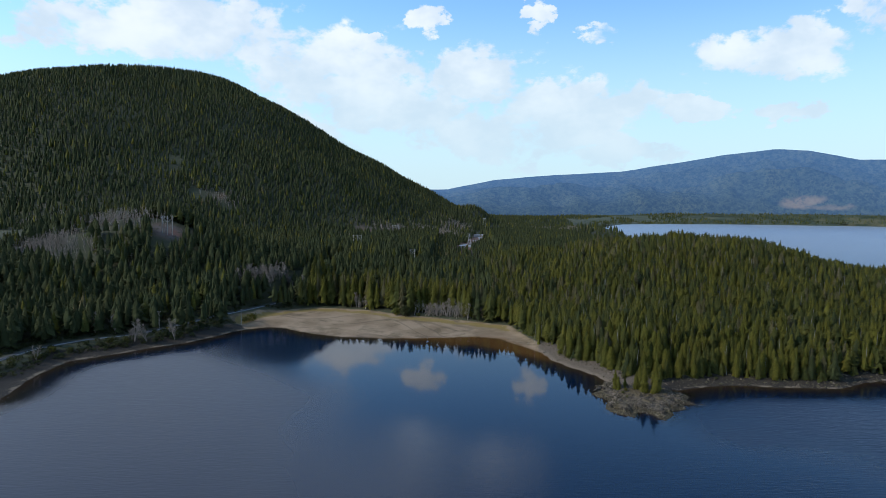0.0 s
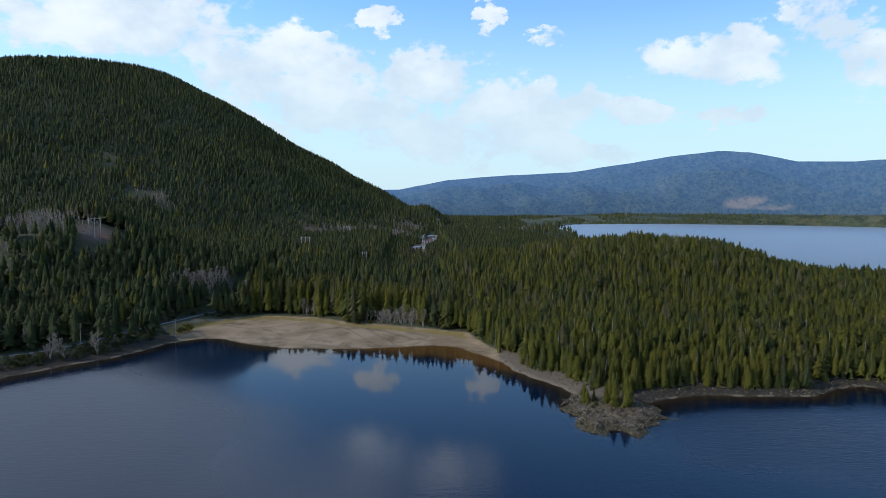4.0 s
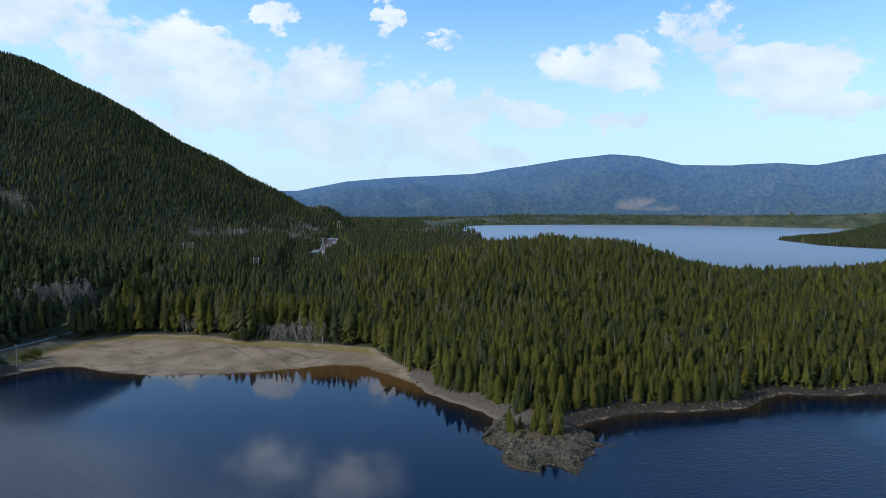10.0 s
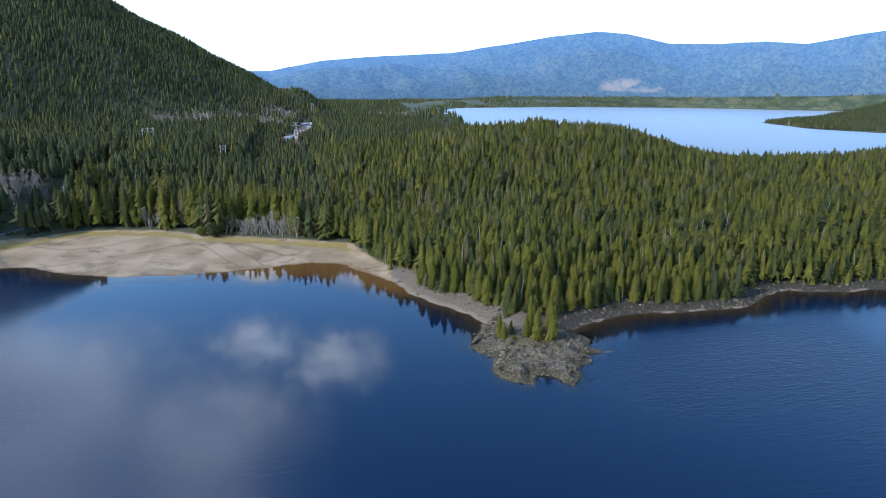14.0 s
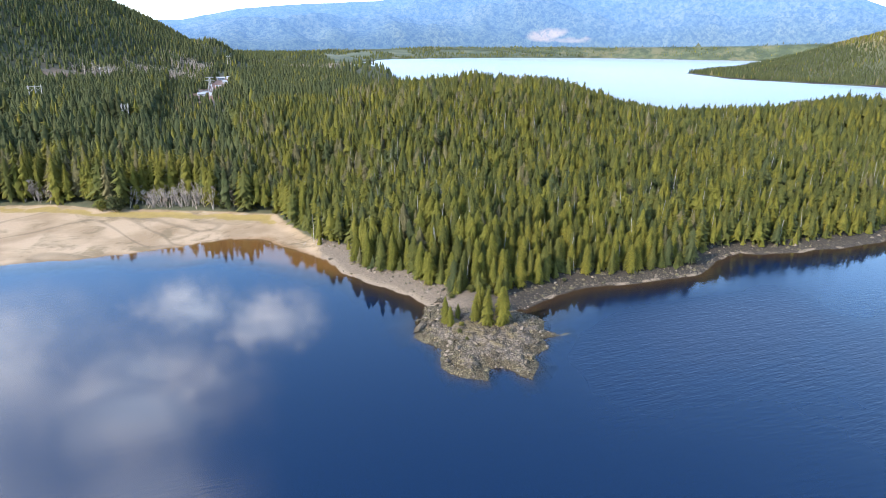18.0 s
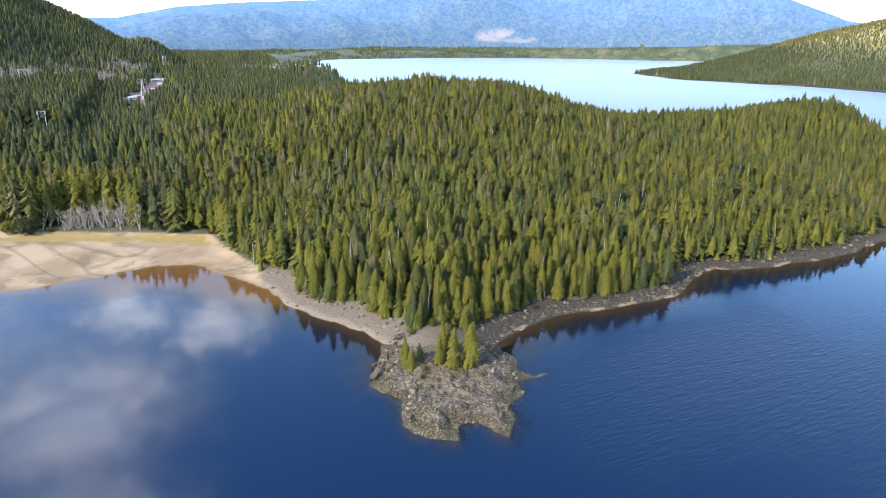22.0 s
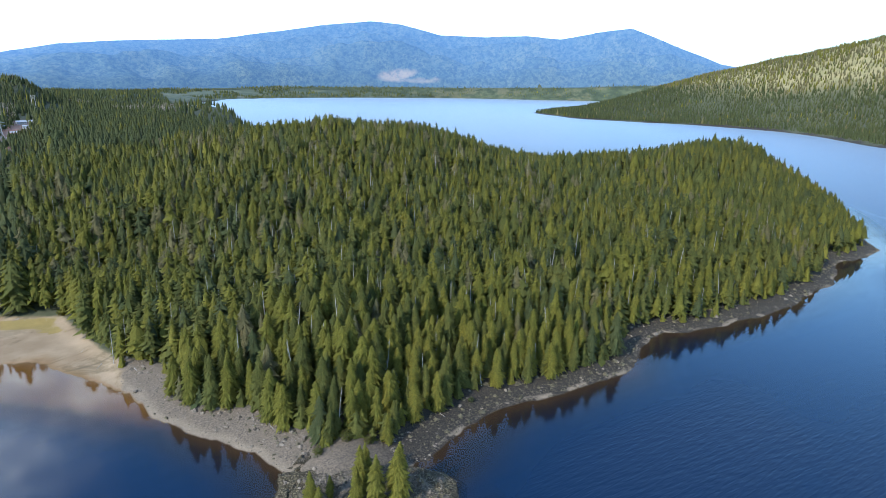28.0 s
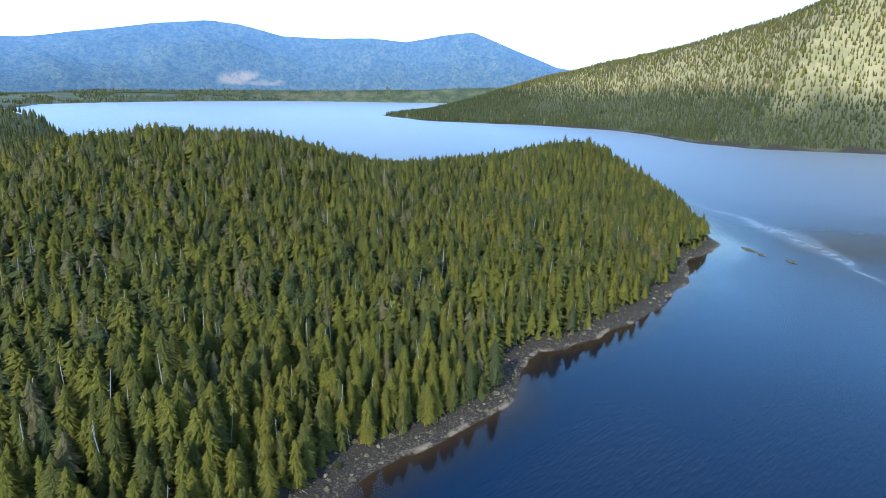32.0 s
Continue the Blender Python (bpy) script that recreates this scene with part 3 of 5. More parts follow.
def land(x, y):
    """Height of the ground with its zones."""
    x, y = np.asarray(x, float), np.asarray(y, float)
    d0 = inside(MAINLAND, x, y)
    near = smooth(np.hypot(x - 200, y - 420), 900, 300)
    d = d0 + (fbm(x, y, 26, 3, 1) * 3.0 + fbm(x, y, 8, 3, 11) * 1.6) * near + fbm(x, y, 120, 3, 2) * 14 * (1 - near)
    dm = inside(MUDFLAT, x, y) + 4 * fbm(x, y, 25, 3, 6)
    mud = smooth(dm, -9, 6)
    beach = np.where(d < 0, np.maximum(-14, 0.16 * d), 0.24 * np.minimum(d, 13))
    flats = np.where(d < 0, np.maximum(-14, np.where(d > -38, 0.018 * d, -0.68 + 0.2 * (d + 38))), 0.05 + 0.013 * np.minimum(d, 110) + 0.12 * fbm(x, y, 18, 3, 9))
    shelf = smooth(inside(MUDFLAT, x, y), -42, -4) * smooth(x, -45, 5)
    base = beach * (1 - np.where(d < 0, shelf, mud)) + flats * np.where(d < 0, shelf, mud)
    di = np.maximum(d - 13, 0)
    back = np.where(x < -130, smooth(-dm, 3, 34), smooth(-dm, 4, 90))
    inland = 10 * (1 - np.exp(-di / 50))
    inland = inland + 38 * np.exp(-((x - 258) / 150) ** 2 - ((y - 645) / 125) ** 2) * smooth(di, 0, 90)
    inland = inland + 29 * np.exp(-((x - 568) / 118) ** 2 - ((y - 560) / 85) ** 2) * smooth(di, 0, 70)
    inland = inland + 22 * smooth(y - 0.15 * x, 560, 800) * smooth(di, 0, 140)
    inland = inland + 44 * np.exp(-((x + 310) / 95) ** 2 - ((y - 655) / 95) ** 2)
    inland = inland + 26 * np.exp(-((x - 400) / 75) ** 2 - ((y - 1640) / 160) ** 2) * smooth(di, 0, 45)
    inland = inland - 9 * np.exp(-((x - 15) / 60) ** 2 - ((y - 800) / 110) ** 2)
    inland = inland + 14 * np.exp(-((x - 60) / 45) ** 2 - ((y - 1560) / 110) ** 2) + 48 * np.exp(-((x - 30) / 62) ** 2 - ((y - 1560) / 120) ** 2)
    inland = inland + 26 * smooth(-x, 230, 420) * smooth(di, 10, 160)
    inland = (inland + 3.5 * fbm(x, y, 60, 4, 7) * smooth(di, 0, 40)) * back
    rise = cone(x, y)
    z = base + inland
    bed = smooth(from_line(ROAD, x, y), 15, 5) * smooth(y, 740, 640)
    z = z * (1 - bed) + 6.2 * bed
    z = z + np.logaddexp(0, (rise - z) / 14) * 14 * smooth(di, 20, 220)
    zi, dis = island_land(x, y)
    zf, behind, up = far_land(x, y)
    zone = dict(d=d, dm=dm, mud=mud * (d > -40), dis=dis, behind=behind, up=up, rise=rise)
    isfar = smooth(behind, -150, 60)
    z = np.where(d0 > 0, z * (1 - isfar) + np.maximum(z * 0.2, zf) * isfar, np.maximum(np.maximum(z, zi), zf))
    return z, zone


def ridged(x, y, size, seed):
    return 1 - np.abs(fbm(x, y, size, 4, seed)) * 1.6


def outcrop_height(x, y):
    d = inside(OUTCROP, x, y) + 1.6 * fbm(x, y, 7, 3, 71)
    z = np.where(d > 0, 0.25 + 0.20 * np.minimum(d, 11), np.maximum(0.25 + 0.9 * d, -4.0))
    crag = ridged(x * 0.8 + y * 0.5, y * 0.6 - x * 0.6, 6.5, 72)
    z = z + (1.5 * (crag - 0.45) + 0.8 * fbm(x, y, 2.4, 3, 73)) * smooth(d, -0.5, 3) * (1 - 0.65 * smooth(y, 340, 356))
    bay = smooth(np.hypot((x - 100), (y - 306) * 1.2), 7, 2)
    return z - 0.9 * bay, d


def axis(lo, a, b, hi, step, grow, most):
    mid = list(np.arange(a, b + step, step))
    out, s, v = [], step, mid[-1]
    while v < hi:
        s = min(s * grow, most)
        v += s
        out.append(v)
    low, s, v = [], step, a
    while v > lo:
        s = min(s * grow, most)
        v -= s
        low.append(v)
    return np.array(low[::-1] + mid + out)


def mesh_from(name, verts, faces, attrs=None, mats=(), index=None, smooth_on=True):
    """A mesh from arrays; faces is (n, 3) or (n, 4)."""
    me = bpy.data.meshes.new(name)
    verts, faces = np.asarray(verts, np.float32), np.asarray(faces, np.int32)
    k = faces.shape[1]
    me.vertices.add(len(verts))
    me.vertices.foreach_set("co", verts.ravel())
    me.loops.add(faces.size)
    me.loops.foreach_set("vertex_index", faces.ravel())
    me.polygons.add(len(faces))
    me.polygons.foreach_set("loop_start", np.arange(0, faces.size, k, dtype=np.int32))
    if index is not None:
        me.polygons.foreach_set("material_index", np.asarray(index, np.int32))
    me.polygons.foreach_set("use_smooth", np.full(len(faces), smooth_on))
    for key, values in (attrs or {}).items():
        values = np.asarray(values, np.float32)
        if values.ndim == 2:
            me.attributes.new(key, "FLOAT_VECTOR", "POINT").data.foreach_set("vector", values.ravel())
        else:
            me.attributes.new(key, "FLOAT", "POINT").data.foreach_set("value", values)
    for m in mats:
        me.materials.append(m)
    me.update(calc_edges=True)
    return me


def grid_faces(nx, ny):
    i = np.arange(nx * ny).reshape(ny, nx)
    return np.stack([i[:-1, :-1], i[:-1, 1:], i[1:, 1:], i[1:, :-1]], -1).reshape(-1, 4)


# ---- ground and water ----
gx = axis(-3200, -280, 600, 4900, 2.5, 1.10, 62)
gy = axis(-900, 300, 610, 4900, 2.5, 1.10, 62)
X, Y = [a.ravel() for a in np.meshgrid(gx, gy)]
Z, zone = land(X, Y)
rock_in = inside(OUTCROP, X, Y)
pa_, pr_ = polar(X, Y)
Z = np.where(pr_ > np.interp(pa_, [-20, 6, 19, 34, 43, 52, 70], [4050, 4080, 4330, 4480, 4560, 4560, 4560]) - 95, Z - 40, Z)
rock_z = outcrop_height(X, Y)[0]
Z = np.where((rock_in > -1) & (rock_z > Z - 0.9), np.minimum(Z, rock_z - 0.3), Z)
d = zone["d"]
far_share = smooth(zone["behind"], -200, 0) * (zone["up"] <= 0.0) + smooth(zone["dis"], 18, 60) * 0.1 + smooth(np.hypot(X, Y), 1500, 2400) * (d > 30)
bare_spots = np.zeros_like(X)
for bx, by, br in ((-395, 1045, 24), (-150, 1120, 50), (-292, 640, 24), (-85, 1160, 45), (-40, 1228, 38), (10, 1370, 38), (226, 1627, 32), (285, 1588, 30), (165, 1950, 44)):
    bare_spots = np.maximum(bare_spots, smooth(np.hypot(X - bx, Y - by), br, br * 0.4))
bare_spots = np.maximum(bare_spots, smooth(from_line(STREET, X, Y), 34, 16))
zones = dict(
    shore=np.maximum(smooth(np.hypot(X - 114, Y - 362), 24, 14), np.maximum(smooth(d, 22, 9) * (np.abs(d) < 60), smooth(zone["dis"], 24, 10) * (zone["dis"] > -60))),
    weed=np.clip(smooth(X, 100, 150) * 1.5 + 0.12 + smooth(X, -60, -160), 0, 1.5),
    mud=zone["mud"],
    shelf=smooth(inside(MUDFLAT, X, Y), -40, -8) * smooth(X, -60, -20),
    meadow=smooth(np.abs(zone["dm"] - 6), 9, 2) * (d > 25) * (X > -200),
    far=np.clip(far_share, 0, 1), bare=bare_spots, dry_sunlit=smooth(zone["dis"], 40, 90) * smooth(Z + 22 * fbm(X, Y, 150, 4, 61), 90, 112))
D2, DM2, Z2 = d.reshape(len(gy), len(gx)), zone["dm"].reshape(len(gy), len(gx)), Z.reshape(len(gy), len(gx))


def lookup(table, x, y):
    """A value of the ground's grid at places between its points."""
    x, y = np.atleast_1d(np.asarray(x, float)), np.atleast_1d(np.asarray(y, float))
    i = np.clip(np.searchsorted(gx, x) - 1, 0, len(gx) - 2)
    j = np.clip(np.searchsorted(gy, y) - 1, 0, len(gy) - 2)
    u, v = (x - gx[i]) / (gx[i + 1] - gx[i]), (y - gy[j]) / (gy[j + 1] - gy[j])
    return (table[j, i] * (1 - u) + table[j, i + 1] * u) * (1 - v) + (table[j + 1, i] * (1 - u) + table[j + 1, i + 1] * u) * v


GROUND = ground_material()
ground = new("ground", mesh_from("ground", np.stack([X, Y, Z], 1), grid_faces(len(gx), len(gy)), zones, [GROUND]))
tagged(ground, "forest floor, tidal mud, shingle shore and far flats", "ground", kind="structure")

# the range beyond the flats: a sheet of its own behind everything
ra = np.radians(np.linspace(-22, 72, 520))
rr = np.linspace(0, 1, 72)
RA, RR = [a.ravel() for a in np.meshgrid(ra, rr)]
foot_r = np.interp(np.degrees(RA), [-20, 6, 19, 34, 43, 52, 70], [4050, 4080, 4330, 4480, 4560, 4560, 4560]) - 190
RAD = foot_r + (4830 - foot_r) * RR
RX, RY = 20 + RAD * np.sin(RA), 120 + RAD * np.cos(RA)
RZ, _, _ = far_land(RX, RY)
ca_, cz_ = np.degrees(RA) - 28.8 + 0.5 * fbm(RX, RY, 120, 3, 77), RZ - 146 + 22 * fbm(RX, RY, 90, 3, 78)
clearcut = smooth(np.hypot(ca_ / 1.5, (cz_ - ca_ * 12) / 34), 1.2, 0.7) + 0.6 * smooth(np.hypot((ca_ - 1.5) / 2.0, (cz_ + 36) / 12), 1.2, 0.8)
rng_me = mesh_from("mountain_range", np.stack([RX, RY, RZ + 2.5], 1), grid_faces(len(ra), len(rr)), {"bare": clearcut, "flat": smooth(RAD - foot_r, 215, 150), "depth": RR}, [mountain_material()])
tagged(new("backdrop", rng_me), "distant forested mountain range with blue haze as emission and a pale clearcut", "mountain", kind="structure")

wx, wy = axis(-4950, -300, 620, 4950, 7.0, 1.14, 160), axis(-4950, 290, 620, 4950, 7.0, 1.14, 160)
WX, WY = [a.ravel() for a in np.meshgrid(wx, wy)]
water_z, water_zone = land(WX, WY)
bottom = np.maximum(water_z, np.where(inside(OUTCROP, WX, WY) > -5, outcrop_height(WX, WY)[0], -50))
water = new("water", mesh_from("water", np.stack([WX, WY, 0 * WX], 1), grid_faces(len(wx), len(wy)), {"deep": smooth(-bottom, 0.6, 3.6), "off": smooth(-water_zone["d"], 8, 32)}, [water_material()]))
water.visible_shadow = False
tagged(water, "dark blue inlet and lake water with light ripples", "water", kind="structure")

# ---- trees ----
rng = np.random.default_rng(11)


def conifer(count, seed, width=0.14, droop=0.5, low=0.1, core=2, broad=1.0):
    """A unit conifer, 1 m tall: drooping boughs in whorls round a tapering axis. Vertices, triangles and the outward lean of its crown."""
    g = np.random.default_rng(seed)
    v, f = [], []
    lobes = g.random(6) * 6.283
    taper, full = 0.52 + 0.16 * g.random(), 0.45 + 0.2 * g.random()

    def reach(u, a):
        swell = 1 + 0.20 * math.sin(2 * a + lobes[int(u * 4.99)]) + 0.14 * math.sin(u * 31 + lobes[5])
        return (width * min(1.0, (1 - u) * (1 - low) / full) ** taper * min(1.0, u / 0.15 + 0.6) + 0.002) * swell

    for k in range(count):
        u = min(((k + g.random()) / count) ** 0.92, 0.985)
        h = low + (1.0 - low) * u
        a = k * 2.39996 + g.normal() * 0.35
        r = reach(u, a) * (0.62 + 0.6 * g.random())
        ca, sa = math.cos(a), math.sin(a)
        hang = droop * r * (0.2 + 1.1 * g.random()) * (1.0 - 0.5 * u ** 4)
        half = (0.24 + 0.20 * g.random()) * r * broad + 0.004
        m, mz = 0.58 * r, h - 0.30 * hang + g.normal() * 0.004
        b = len(v)
        v.append((0.1 * r * ca, 0.1 * r * sa, h + 0.012 + 0.12 * r))
        v.append((m * ca - half * sa, m * sa + half * ca, mz - 0.35 * half))
        v.append((1.08 * r * ca, 1.08 * r * sa, h - hang))
        v.append((m * ca + half * sa, m * sa - half * ca, mz - 0.35 * half))
        f += [(b, b + 1, b + 2), (b, b + 2, b + 3)]
    b = len(v)
    if core == 1:
        v += [(0.8 * reach(0.1, t) * math.cos(t), 0.8 * reach(0.1, t) * math.sin(t), low) for t in (0.0, 1.6, 3.1, 4.7)] + [(0, 0, 1.0)]
        f += [(b + j, b + (j + 1) % 4, b + 4) for j in range(4)]
    elif core == 2:
        v += [(0.006, 0, 0.9), (-0.004, 0.005, 0.9), (-0.004, -0.005, 0.9), (0, 0, 1.01)]
        f += [(b, b + 1, b + 3), (b + 1, b + 2, b + 3), (b + 2, b, b + 3)]
        b, m = len(v), 5
        for u in (0.05, 0.5):
            for j in range(m):
                t = j * 6.283 / m + u
                r = 0.62 * reach(u, t) * (0.85 + 0.3 * g.random())
                v.append((r * math.cos(t), r * math.sin(t), low + (1 - low) * u))
        v.append((0, 0, low + (1 - low) * 0.93))
        for j in range(m):
            k = (j + 1) % m
            f += [(b + j, b + k, b + m + j), (b + k, b + m + k, b + m + j), (b + m + j, b + m + k, b + 2 * m)]
    v = np.array(v)
    away = np.hypot(v[:, 0], v[:, 1]) + 0.02
    lean = np.stack([v[:, 0] / away, v[:, 1] / away, 0.30 + 0.75 * np.clip((v[:, 2] - low) / (1 - low), 0, 1)], 1)
    return v, np.array(f), lean / np.linalg.norm(lean, axis=1)[:, None]


def spike(sides=5, r0=0.012, r1=0.003, h=1.0, wob=0.004, seed=0, steps=4):
    """A tapered trunk, 1 m tall."""
    g = np.random.default_rng(seed)
    v, f = [], []
    cx = cy = 0.0
    for k in range(steps + 1):
        u = k / steps
        r = r0 + (r1 - r0) * u
        for j in range(sides):
            a = j * 6.283 / sides
            v.append((cx + r * math.cos(a), cy + r * math.sin(a), h * u))
        cx, cy = cx + g.normal() * wob, cy + g.normal() * wob
    for k in range(steps):
        for j in range(sides):
            a, b = k * sides + j, k * sides + (j + 1) % sides
            f += [(a, b, b + sides), (a, b + sides, a + sides)]
    top = len(v)
    v.append((cx, cy, h * 1.004))
    f += [(steps * sides + j, steps * sides + (j + 1) % sides, top) for j in range(sides)]
    return np.array(v), np.array(f)


def stick(p, q, r0, r1, sides=3):
    """A thin tapered branch between two points."""
    p, q = np.array(p, float), np.array(q, float)
    w = q - p
    w = w / (np.linalg.norm(w) + 1e-9)
    a = np.cross(w, (0.3, 0.2, 0.93))
    a = a / (np.linalg.norm(a) + 1e-9)
    b = np.cross(w, a)
    v = [p + r0 * (math.cos(t) * a + math.sin(t) * b) for t in np.linspace(0, 6.283, sides + 1)[:-1]]
    v += [q + r1 * (math.cos(t) * a + math.sin(t) * b) for t in np.linspace(0, 6.283, sides + 1)[:-1]]
    f = []
    for j in range(sides):
        k = (j + 1) % sides
        f += [(j, k, k + sides), (j, k + sides, j + sides)]
    return np.array(v), np.array(f)


def merge(pieces):
    v, f, n = [], [], 0
    for a, b in pieces:
        v.append(a)
        f.append(np.asarray(b) + n)
        n += len(a)
    return np.concatenate(v), np.concatenate(f)


def scatter(kinds, x, y, z, height, spread, pick, tone, seed=5, lean=0.02):
    """Many trees as one set of arrays: kinds are (vertices, faces) of 1 m trees."""
    g = np.random.default_rng(seed)
    vs, fs, ts, ps, n = [], [], [], [], 0
    for k, (v, f, *more) in enumerate(kinds):
        s = np.nonzero(pick == k)[0]
        if not len(s):
            continue
        a = g.random(len(s)) * 6.283
        ca, sa = np.cos(a)[:, None], np.sin(a)[:, None]
        hh, ww = height[s][:, None], (height[s] * spread[s])[:, None]
        lx, ly = g.normal(size=(len(s), 1)) * lean, g.normal(size=(len(s), 1)) * lean
        px = (v[None, :, 0] * ca - v[None, :, 1] * sa) * ww + x[s][:, None] + v[None, :, 2] * hh * lx
        py = (v[None, :, 0] * sa + v[None, :, 1] * ca) * ww + y[s][:, None] + v[None, :, 2] * hh * ly
        pz = v[None, :, 2] * hh + z[s][:, None]
        vs.append(np.stack([px, py, pz], -1).reshape(-1, 3))
        fs.append((f[None] + n + (np.arange(len(s)) * len(v))[:, None, None]).reshape(-1, 3))
        ts.append(np.repeat(tone[s], len(v)))
        if more:
            q = more[0]
            ps.append(np.stack([q[None, :, 0] * ca - q[None, :, 1] * sa, q[None, :, 0] * sa + q[None, :, 1] * ca, np.broadcast_to(q[None, :, 2], px.shape)], -1).reshape(-1, 3))
        n += len(s) * len(v)
    marks = {"tone": np.concatenate(ts)}
    if ps:
        marks["puff"] = np.concatenate(ps)
    return np.concatenate(vs), np.concatenate(fs), marks


def jittered(x0, x1, y0, y1, step, seed):
    g = np.random.default_rng(seed)
    a, b = np.meshgrid(np.arange(x0, x1, step), np.arange(y0, y1, step))
    a, b = a.ravel() + (g.random(a.size) - 0.5) * step * 0.95, b.ravel() + (g.random(b.size) - 0.5) * step * 0.95
    return a, b


BARE_AREAS = [(-12, 561, 12), (2, 555, 9), (-26, 564, 7), (-398, 1050, 20), (-372, 1028, 14), (-375, 575, 32), (-345, 560, 18), (-345, 640, 32), (-375, 650, 24), (-180, 1000, 26),
              (-292, 648, 24), (-285, 618, 12), (-281, 602, 9), (-330, 592, 12), (-352, 575, 12), (-85, 1160, 34), (-120, 1140, 22), (-40, 1228, 28), (-12, 1300, 24), (10, 1370, 26), (226, 1627, 24), (285, 1588, 22), (165, 1950, 34), (335, 1480, 14),
              (-48, 738, 17), (-122, 786, 14), (-190, 612, 13), (-172, 636, 11), (-202, 596, 9)]


def clear_of(x, y):
    """True away from the bare ground and the settlement's street."""
    ok = from_line(STREET, x, y) > 11 + 9 * fbm(x, y, 40, 3, 45)
    for bx, by, br in BARE_AREAS:
        ok &= np.hypot(x - bx, y - by) > br * (1 + 0.3 * fbm(x, y, 20, 2, 44))
    return ok


def wooded(x, y):
    """Where conifers stand, with the ground under them."""
    z, q = land(x, y)
    ok = (q["d"] > 10.0 + 3 * fbm(x, y, 30, 2, 40) - 2.0 * smooth(x, 130, 200)) & (q["dm"] < np.where((x > 15) & (y < 545), -2, -5))
    ok &= ~((x < 140) & (y < 358)) & (inside(OUTCROP, x, y) < -1.5)
    ok &= ~((x < -140) & (q["d"] < 20)) & (from_line(ROAD, x, y) > 7.5)
    return ok & clear_of(x, y), z, q


MATS = [HEMLOCK, CEDAR, SPRUCE, PINE]


def forest(name, x, y, z, height, kinds, step_seed, label, spread=None, dark=0.0, shares=(0.52, 0.86, 0.96)):
    # dark: from 0, mixed woods, to 1, nearly all spruce; one number or one for each tree
    """A stand of conifers as one mass, in four kinds of foliage."""
    g = np.random.default_rng(step_seed)
    grove = fbm(x, y, 70, 3, 60)
    mix = g.random(len(x)) + 0.25 * grove
    species = np.where(mix < shares[0], 0, np.where(mix < shares[1], 1, np.where(mix < shares[2], 2, 3)))
    species = np.where(g.random(len(x)) < dark, 2, species)
    pick = g.integers(0, len(kinds), len(x))
    spread = np.where(species == 1, 0.95, 1.08) * (0.8 + 0.5 * g.random(len(x))) if spread is None else spread
    tone = g.random(len(x))
    allv, allf, allt, allp, alli, n = [], [], [], [], [], 0
    for s in range(4):
        m = species == s
        if not m.any():
            continue
        v, f, t = scatter(kinds, x[m], y[m], z[m] - 0.3, height[m], spread[m], pick[m], tone[m], step_seed + s)
        allv.append(v)
        allf.append(f + n)
        allt.append(t["tone"])
        allp.append(t["puff"])
        alli.append(np.full(len(f), s))
        n += len(v)
    me = mesh_from(name, np.concatenate(allv), np.concatenate(allf), {"tone": np.concatenate(allt), "puff": np.concatenate(allp)}, MATS, np.concatenate(alli), False)
    return tagged(new(name, me), label, "forest", kind="stuff")


# peninsula: the 300 trees by the point are things of their own, the rest one mass
px, py = jittered(40, 705, 352, 830, 5.2, 21)
ok, pz, pq = wooded(px, py)
ok &= ~((py > 760) & (px < 330)) & (px > -20)
px, py, pz, pd = px[ok], py[ok], pz[ok], pq["d"][ok]
ph = (22.0 + 6.0 * fbm(px, py, 45, 3, 50)) * (0.80 + 0.28 * rng.random(len(px)) ** 1.2 + 0.10 * (rng.random(len(px)) > 0.92)) * (0.72 + 0.28 * smooth(pd, 12, 40))
near_point = np.hypot(px - 125, (py - 340) * 1.15)
order = np.argsort(near_point)
near_ids, rest = order[:290], order[290:]
MID = [conifer(96, 100 + k, 0.165 + 0.018 * (k % 4), 0.5 + 0.15 * (k % 3), 0.16 + 0.04 * (k % 3), 2, 0.85) for k in range(10)]
close, deep = rest[:2300], rest[2300:]
forest("forest", px[close], py[close], pz[close], ph[close], MID, 31, "dense mixed hemlock, cedar and spruce forest on the peninsula", None, 0.0, (0.42, 0.88, 0.96))
INNER = [conifer(46, 150 + k, 0.165 + 0.018 * (k % 4), 0.5 + 0.15 * (k % 3), 0.34 + 0.03 * (k % 3)) for k in range(10)]
forest("inner_forest", px[deep], py[deep], pz[deep], ph[deep], INNER, 32, "dense mixed conifer forest on the peninsula's low hills")

# young trees and brush that fill the forest's edge
ux, uy = jittered(44, 640, 350, 560, 4.4, 27)
ok, uz, uq = wooded(ux, uy)
ok &= (uq["d"] < 34) & (rng.random(len(ux)) < 0.8)
ux, uy, uz = ux[ok], uy[ok], uz[ok]
YOUNG = [conifer(26, 170 + k, 0.26 + 0.03 * (k % 3), 0.6, 0.04, 1, 0.8) for k in range(6)]
forest("understorey", ux, uy, uz, rng.uniform(3.5, 10.0, len(ux)), YOUNG, 36, "young conifers and brush along the forest edge", None, 0.0, (0.40, 0.88, 0.94))

